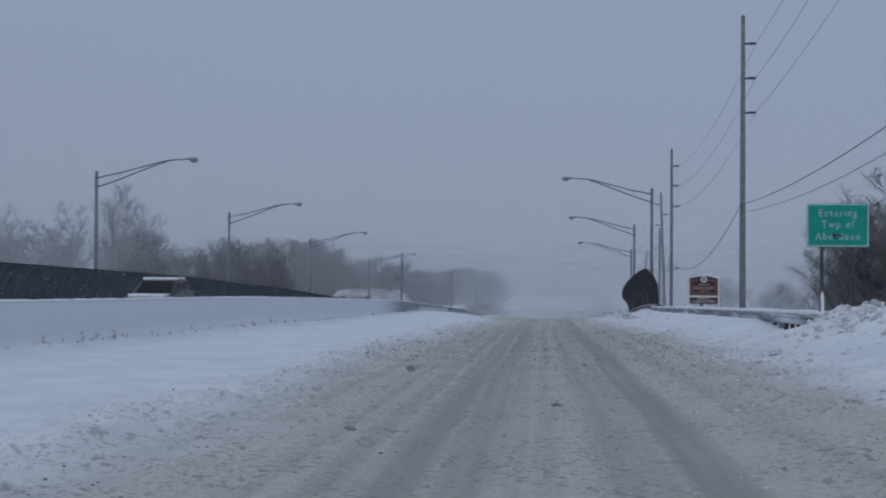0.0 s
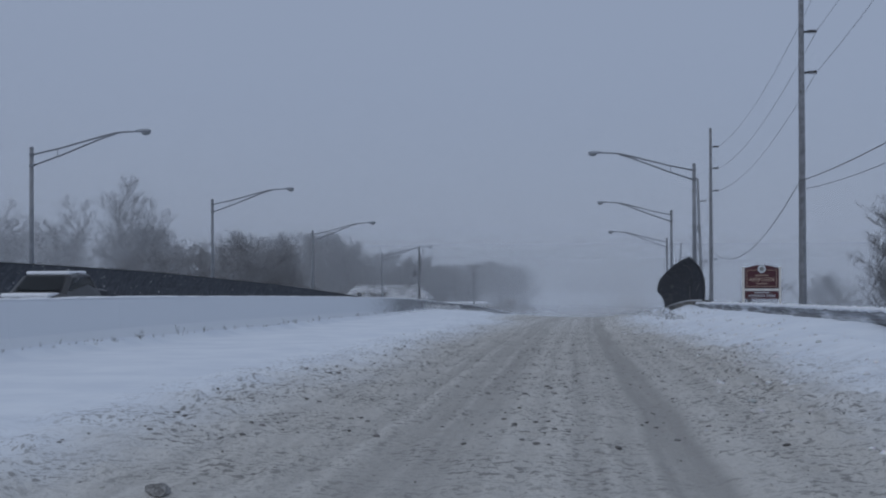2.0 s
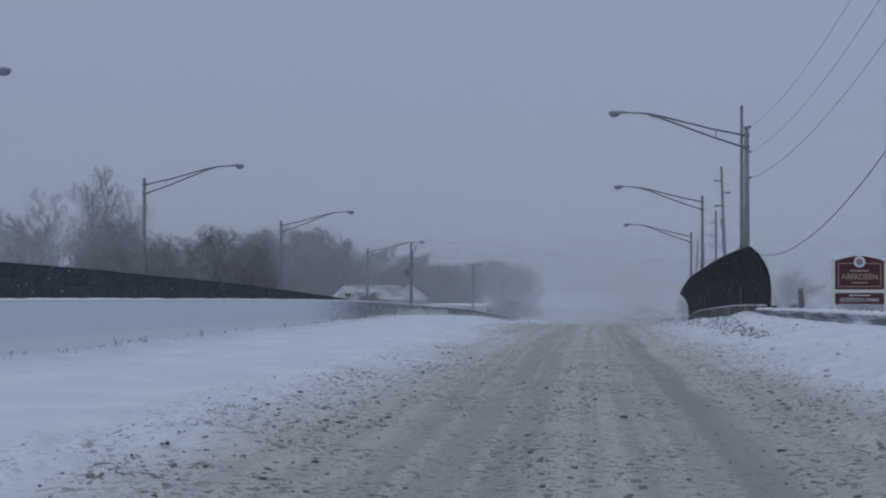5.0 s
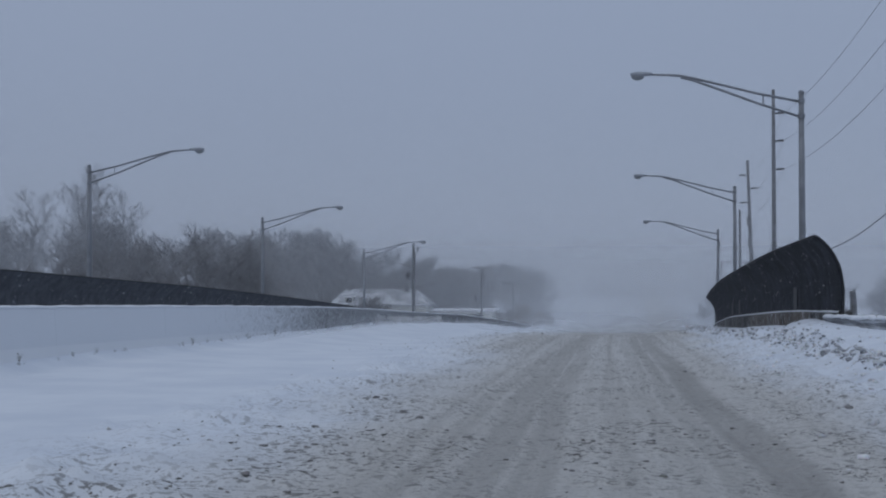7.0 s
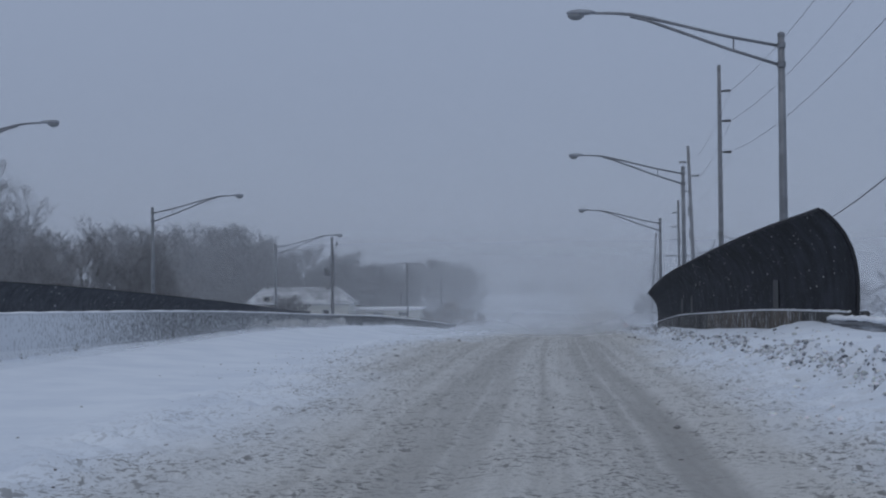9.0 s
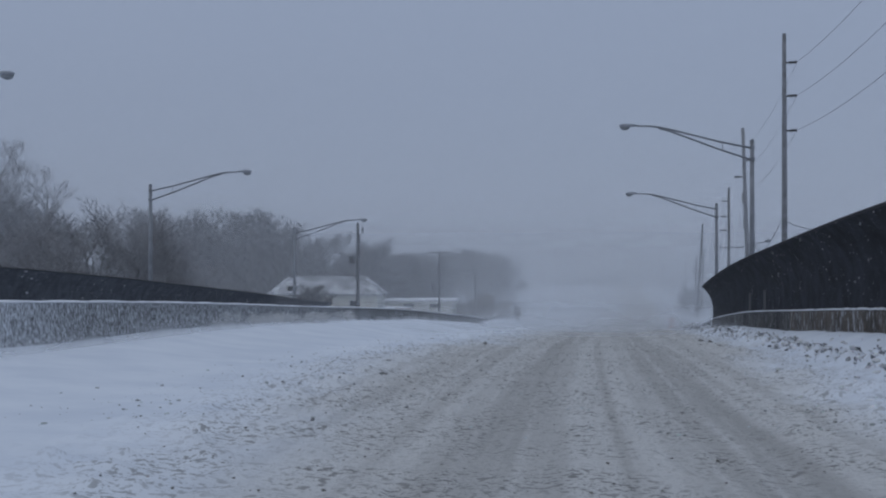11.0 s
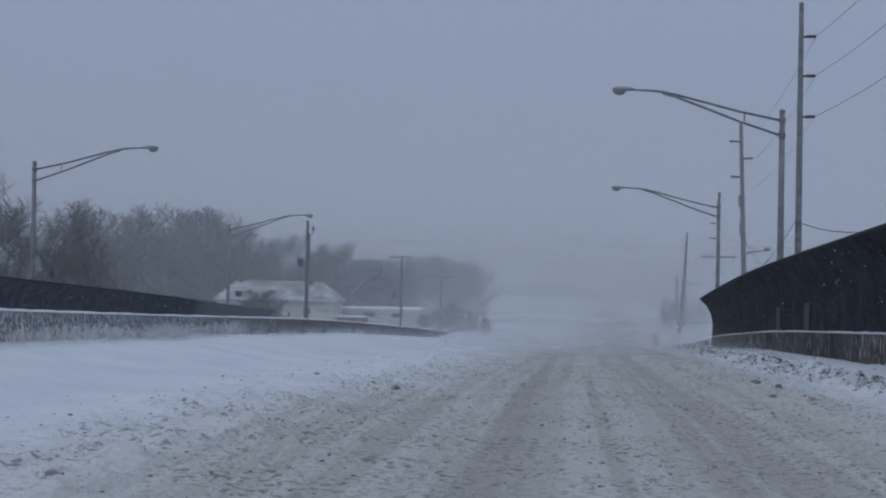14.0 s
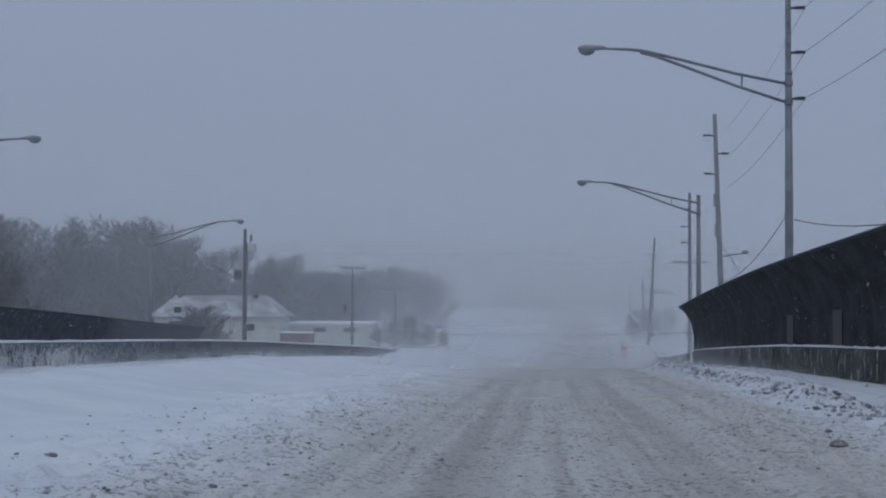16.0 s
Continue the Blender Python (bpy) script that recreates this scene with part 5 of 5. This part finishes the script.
tagged(clods("windrow_lumps", np.minimum(u, 6.35), y, 0.010 + 0.038 * rs.rand(len(u)) ** 2.5, islands("dirty_windrow", (0.15, 0.163, 0.188), (0.90, 0.925, 0.96)), 36, 0.85), "grey lumps of ploughed snow along the parapet", "snow lumps", kind="stuff")
u, y = strewn(1800, [2.8, 3.1, 3.4, 3.9, 4.8], 8, 88, 37)
tagged(clods("bank_lumps", u, y, 0.01 + 0.045 * rs.rand(len(u)) ** 4, LUMP, 38, 0.6), "lumps of snow thrown up along the ploughed bank", "snow lumps", kind="stuff")
u, y = 6.4 + 0.6 * rs.randn(900), 27.0 + 1.4 * rs.randn(900)
tagged(clods("pile_lumps", np.clip(u, 4.4, 7.6), y, 0.015 + 0.06 * rs.rand(len(u)) ** 3, LUMP, 39, 0.8), "broken blocks of snow in the ploughed pile", "snow lumps", kind="stuff")


def fence_snow(u, flip, sink, y0, y1, n, seed, long, size, material, tag):
    """Clots of snow that stick to the inside of a fence."""
    q = np.random.RandomState(seed)
    s, yy = q.rand(n) * (len(CURVE) - 1.05), y0 + (y1 - y0) * q.rand(n)
    k = s.astype(int)
    c = np.array(CURVE)
    p = c[k] + (c[k + 1] - c[k]) * (s - k)[:, None]
    r = size * (0.35 + 0.65 * q.rand(n) ** 3)
    shape = ICO[None] * (1 + 0.9 * (q.rand(n, 12, 1) - 0.5)) * r[:, None, None] * np.stack([0.5 + 0 * r, 1 + long * q.rand(n), 0.6 + 0.6 * q.rand(n)], -1)[:, None, :]
    co = shape + np.stack([road_x(yy) + u + flip * (p[:, 0] - 0.01), yy, road_z(yy) + 0.98 - sink + p[:, 1]], -1)[:, None, :]
    tris = (ICOF[None] + (np.arange(n) * 12)[:, None, None]).reshape(-1, 3)
    tagged(soup("fence_snow", co.reshape(-1, 3), tris, material), tag, "snow clots", kind="stuff")


CLOT = islands("grey_snow_clots", (0.08, 0.08, 0.085), (0.60, 0.60, 0.62))
fence_snow(6.62, 1, 0.0, 86.3, 160, 420, 91, 0.6, 0.035, CLOT, "small clots of snow caught on the black fence")
fence_snow(6.62, 1, 0.0, 96, 124, 14, 92, 0.6, 0.11, CLOT, "larger plasters of snow on the black fence")
fence_snow(-26.5, -1, 0.42, 50, 188, 420, 93, 4.0, 0.06, CLOT, "wind-packed streaks of snow on the far fence")


def ice_chunk(x, y, size, seed, material, label):
    r = random.Random(seed)
    bm = bmesh.new()
    bmesh.ops.create_icosphere(bm, subdivisions=2, radius=1.0)
    for v in bm.verts:
        n = noise.noise(v.co * 1.3 + Vector((seed * 3.1, 0, 0)))
        v.co = Vector((v.co.x * size * 1.25, v.co.y * size, max(v.co.z, -0.4) * size * 0.62)) * (1 + 0.55 * n)
    o = link("ice_chunk", bm, material, None)
    o.matrix_world = Matrix.Translation((x, y, land_z(x, y) + size * 0.18)) @ pose(0, 0, 0, 0, 0, r.uniform(0, 360))
    tagged(o, label, "ice chunk", "ice chunks on the road")


CHUNK = surface("frozen_slush", (0.24, 0.24, 0.24), 0.8, 0, 9, 0.4, 60, 0.5)
for i, (x, y, size) in enumerate(((-0.2, 15.42, 0.085), (-2.0, 12.4, 0.07), (-2.59, 22.06, 0.12), (-3.54, 59.62, 0.1), (-3.29, 59.1, 0.06), (-4.47, 99.73, 0.09), (-4.4, 101.3, 0.06), (1.47, 107.78, 0.075), (-6.07, 102.53, 0.07), (-4.79, 85.61, 0.08), (-5.0, 99.0, 0.05), (-0.15, 69.9, 0.05), (1.3, 96.5, 0.05), (-5.2, 88.9, 0.08), (1.13, 105.6, 0.115), (0.78, 101.04, 0.085), (1.18, 103.3, 0.08))):
    ice_chunk(x, y, size * 0.62, i + 1, CHUNK, "dark chunk of frozen slush lying on the road")
ice_chunk(3.3, 23.6, 0.11, 40, CRUST, "pale lump of snow lying beside the ploughed bank")


# ---- blowing snow and sheets of haze over the far end of the road ----
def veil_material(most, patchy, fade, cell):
    """Thin airborne snow and haze as opacity: lets most light through, thins out towards its edges."""
    m = bpy.data.materials.new("airborne_snow_haze")
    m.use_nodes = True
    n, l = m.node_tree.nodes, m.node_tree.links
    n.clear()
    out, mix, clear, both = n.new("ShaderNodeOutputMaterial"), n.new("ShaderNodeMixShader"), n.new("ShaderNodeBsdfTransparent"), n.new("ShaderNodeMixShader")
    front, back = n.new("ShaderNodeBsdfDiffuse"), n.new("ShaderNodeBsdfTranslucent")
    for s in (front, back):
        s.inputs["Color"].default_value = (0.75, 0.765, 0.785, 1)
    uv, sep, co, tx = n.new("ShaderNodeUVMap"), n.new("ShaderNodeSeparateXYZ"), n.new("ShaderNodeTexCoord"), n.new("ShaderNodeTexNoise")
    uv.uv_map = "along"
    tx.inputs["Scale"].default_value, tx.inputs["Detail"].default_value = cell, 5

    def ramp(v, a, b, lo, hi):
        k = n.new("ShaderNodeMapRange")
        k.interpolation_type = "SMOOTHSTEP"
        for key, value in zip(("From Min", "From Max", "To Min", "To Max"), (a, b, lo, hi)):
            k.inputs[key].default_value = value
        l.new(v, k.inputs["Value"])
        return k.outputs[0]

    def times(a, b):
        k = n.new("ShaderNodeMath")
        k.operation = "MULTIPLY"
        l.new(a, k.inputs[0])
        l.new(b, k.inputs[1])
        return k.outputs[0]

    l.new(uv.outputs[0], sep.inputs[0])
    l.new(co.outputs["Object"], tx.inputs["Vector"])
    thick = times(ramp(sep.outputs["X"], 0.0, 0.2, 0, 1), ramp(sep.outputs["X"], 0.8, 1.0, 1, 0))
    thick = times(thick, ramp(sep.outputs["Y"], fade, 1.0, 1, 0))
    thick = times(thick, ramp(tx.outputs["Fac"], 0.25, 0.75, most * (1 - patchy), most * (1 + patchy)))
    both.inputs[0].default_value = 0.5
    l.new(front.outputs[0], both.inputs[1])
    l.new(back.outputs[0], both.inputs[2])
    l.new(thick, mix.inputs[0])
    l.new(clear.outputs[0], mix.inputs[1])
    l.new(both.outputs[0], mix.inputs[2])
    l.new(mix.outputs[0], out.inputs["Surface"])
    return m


def snow_haze_sheet(corners, tall, material, label, follow=True):
    """A thin sheet of airborne snow and haze standing on the line (u, y) to (u, y), or level-footed where it does not
    follow the ground.
    """
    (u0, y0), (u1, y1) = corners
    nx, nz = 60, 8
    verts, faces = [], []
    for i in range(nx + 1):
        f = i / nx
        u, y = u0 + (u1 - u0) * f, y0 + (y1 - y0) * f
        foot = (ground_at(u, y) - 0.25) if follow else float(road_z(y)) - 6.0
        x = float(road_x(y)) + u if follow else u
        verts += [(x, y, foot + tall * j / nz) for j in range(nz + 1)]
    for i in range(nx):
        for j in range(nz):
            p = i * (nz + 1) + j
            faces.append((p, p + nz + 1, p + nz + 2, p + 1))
    ob = raw("blowing_snow_haze", verts, faces, material, smooth=True)
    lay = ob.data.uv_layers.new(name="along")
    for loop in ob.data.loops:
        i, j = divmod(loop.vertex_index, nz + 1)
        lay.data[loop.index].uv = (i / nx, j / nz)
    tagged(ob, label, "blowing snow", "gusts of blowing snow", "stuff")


# distance haze put into see-through sheets, thicker farther off
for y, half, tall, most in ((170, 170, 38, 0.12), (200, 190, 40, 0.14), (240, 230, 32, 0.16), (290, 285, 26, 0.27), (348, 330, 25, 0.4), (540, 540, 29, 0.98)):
    snow_haze_sheet(((-half, y), (half, y)), tall, veil_material(most, 0.1, 0.55, 0.02), "see-through sheet of painted snow haze in the distance", False)
snow_haze_sheet(((-150.0, 125), (-31.0, 125)), 40, veil_material(0.13, 0.1, 0.5, 0.02), "see-through sheet of painted snow haze before the woods", False)
# low gusts over the crest of the road
LOW_GUST = veil_material(0.42, 0.4, 0.05, 0.25)
for y, u0, u1, tall in ((116, -8.2, 5.4, 0.8), (128, -8.8, 6.0, 1.4), (146, -9.0, 6.4, 2.8)):
    snow_haze_sheet(((u0, y), (u1, y + 3)), tall, LOW_GUST, "low gust of snow blowing over the road")
# haze and blown snow added as a sheet to grey the far ground
snow_haze_sheet(((-30.0, 208), (60.0, 208)), 13.0, veil_material(0.34, 0.2, 0.0, 0.05), "bank of blowing snow and painted haze low over the far road")
# snow smoking along the foot of the barrier and of the parapet
SMOKE = veil_material(0.5, 0.6, 0.1, 0.35)
snow_haze_sheet(((-8.7, 74), (-8.9, 172)), 0.75, SMOKE, "snow smoking along the foot of the barrier")
snow_haze_sheet(((5.3, 112), (5.7, 168)), 0.7, SMOKE, "snow smoking along the foot of the parapet")
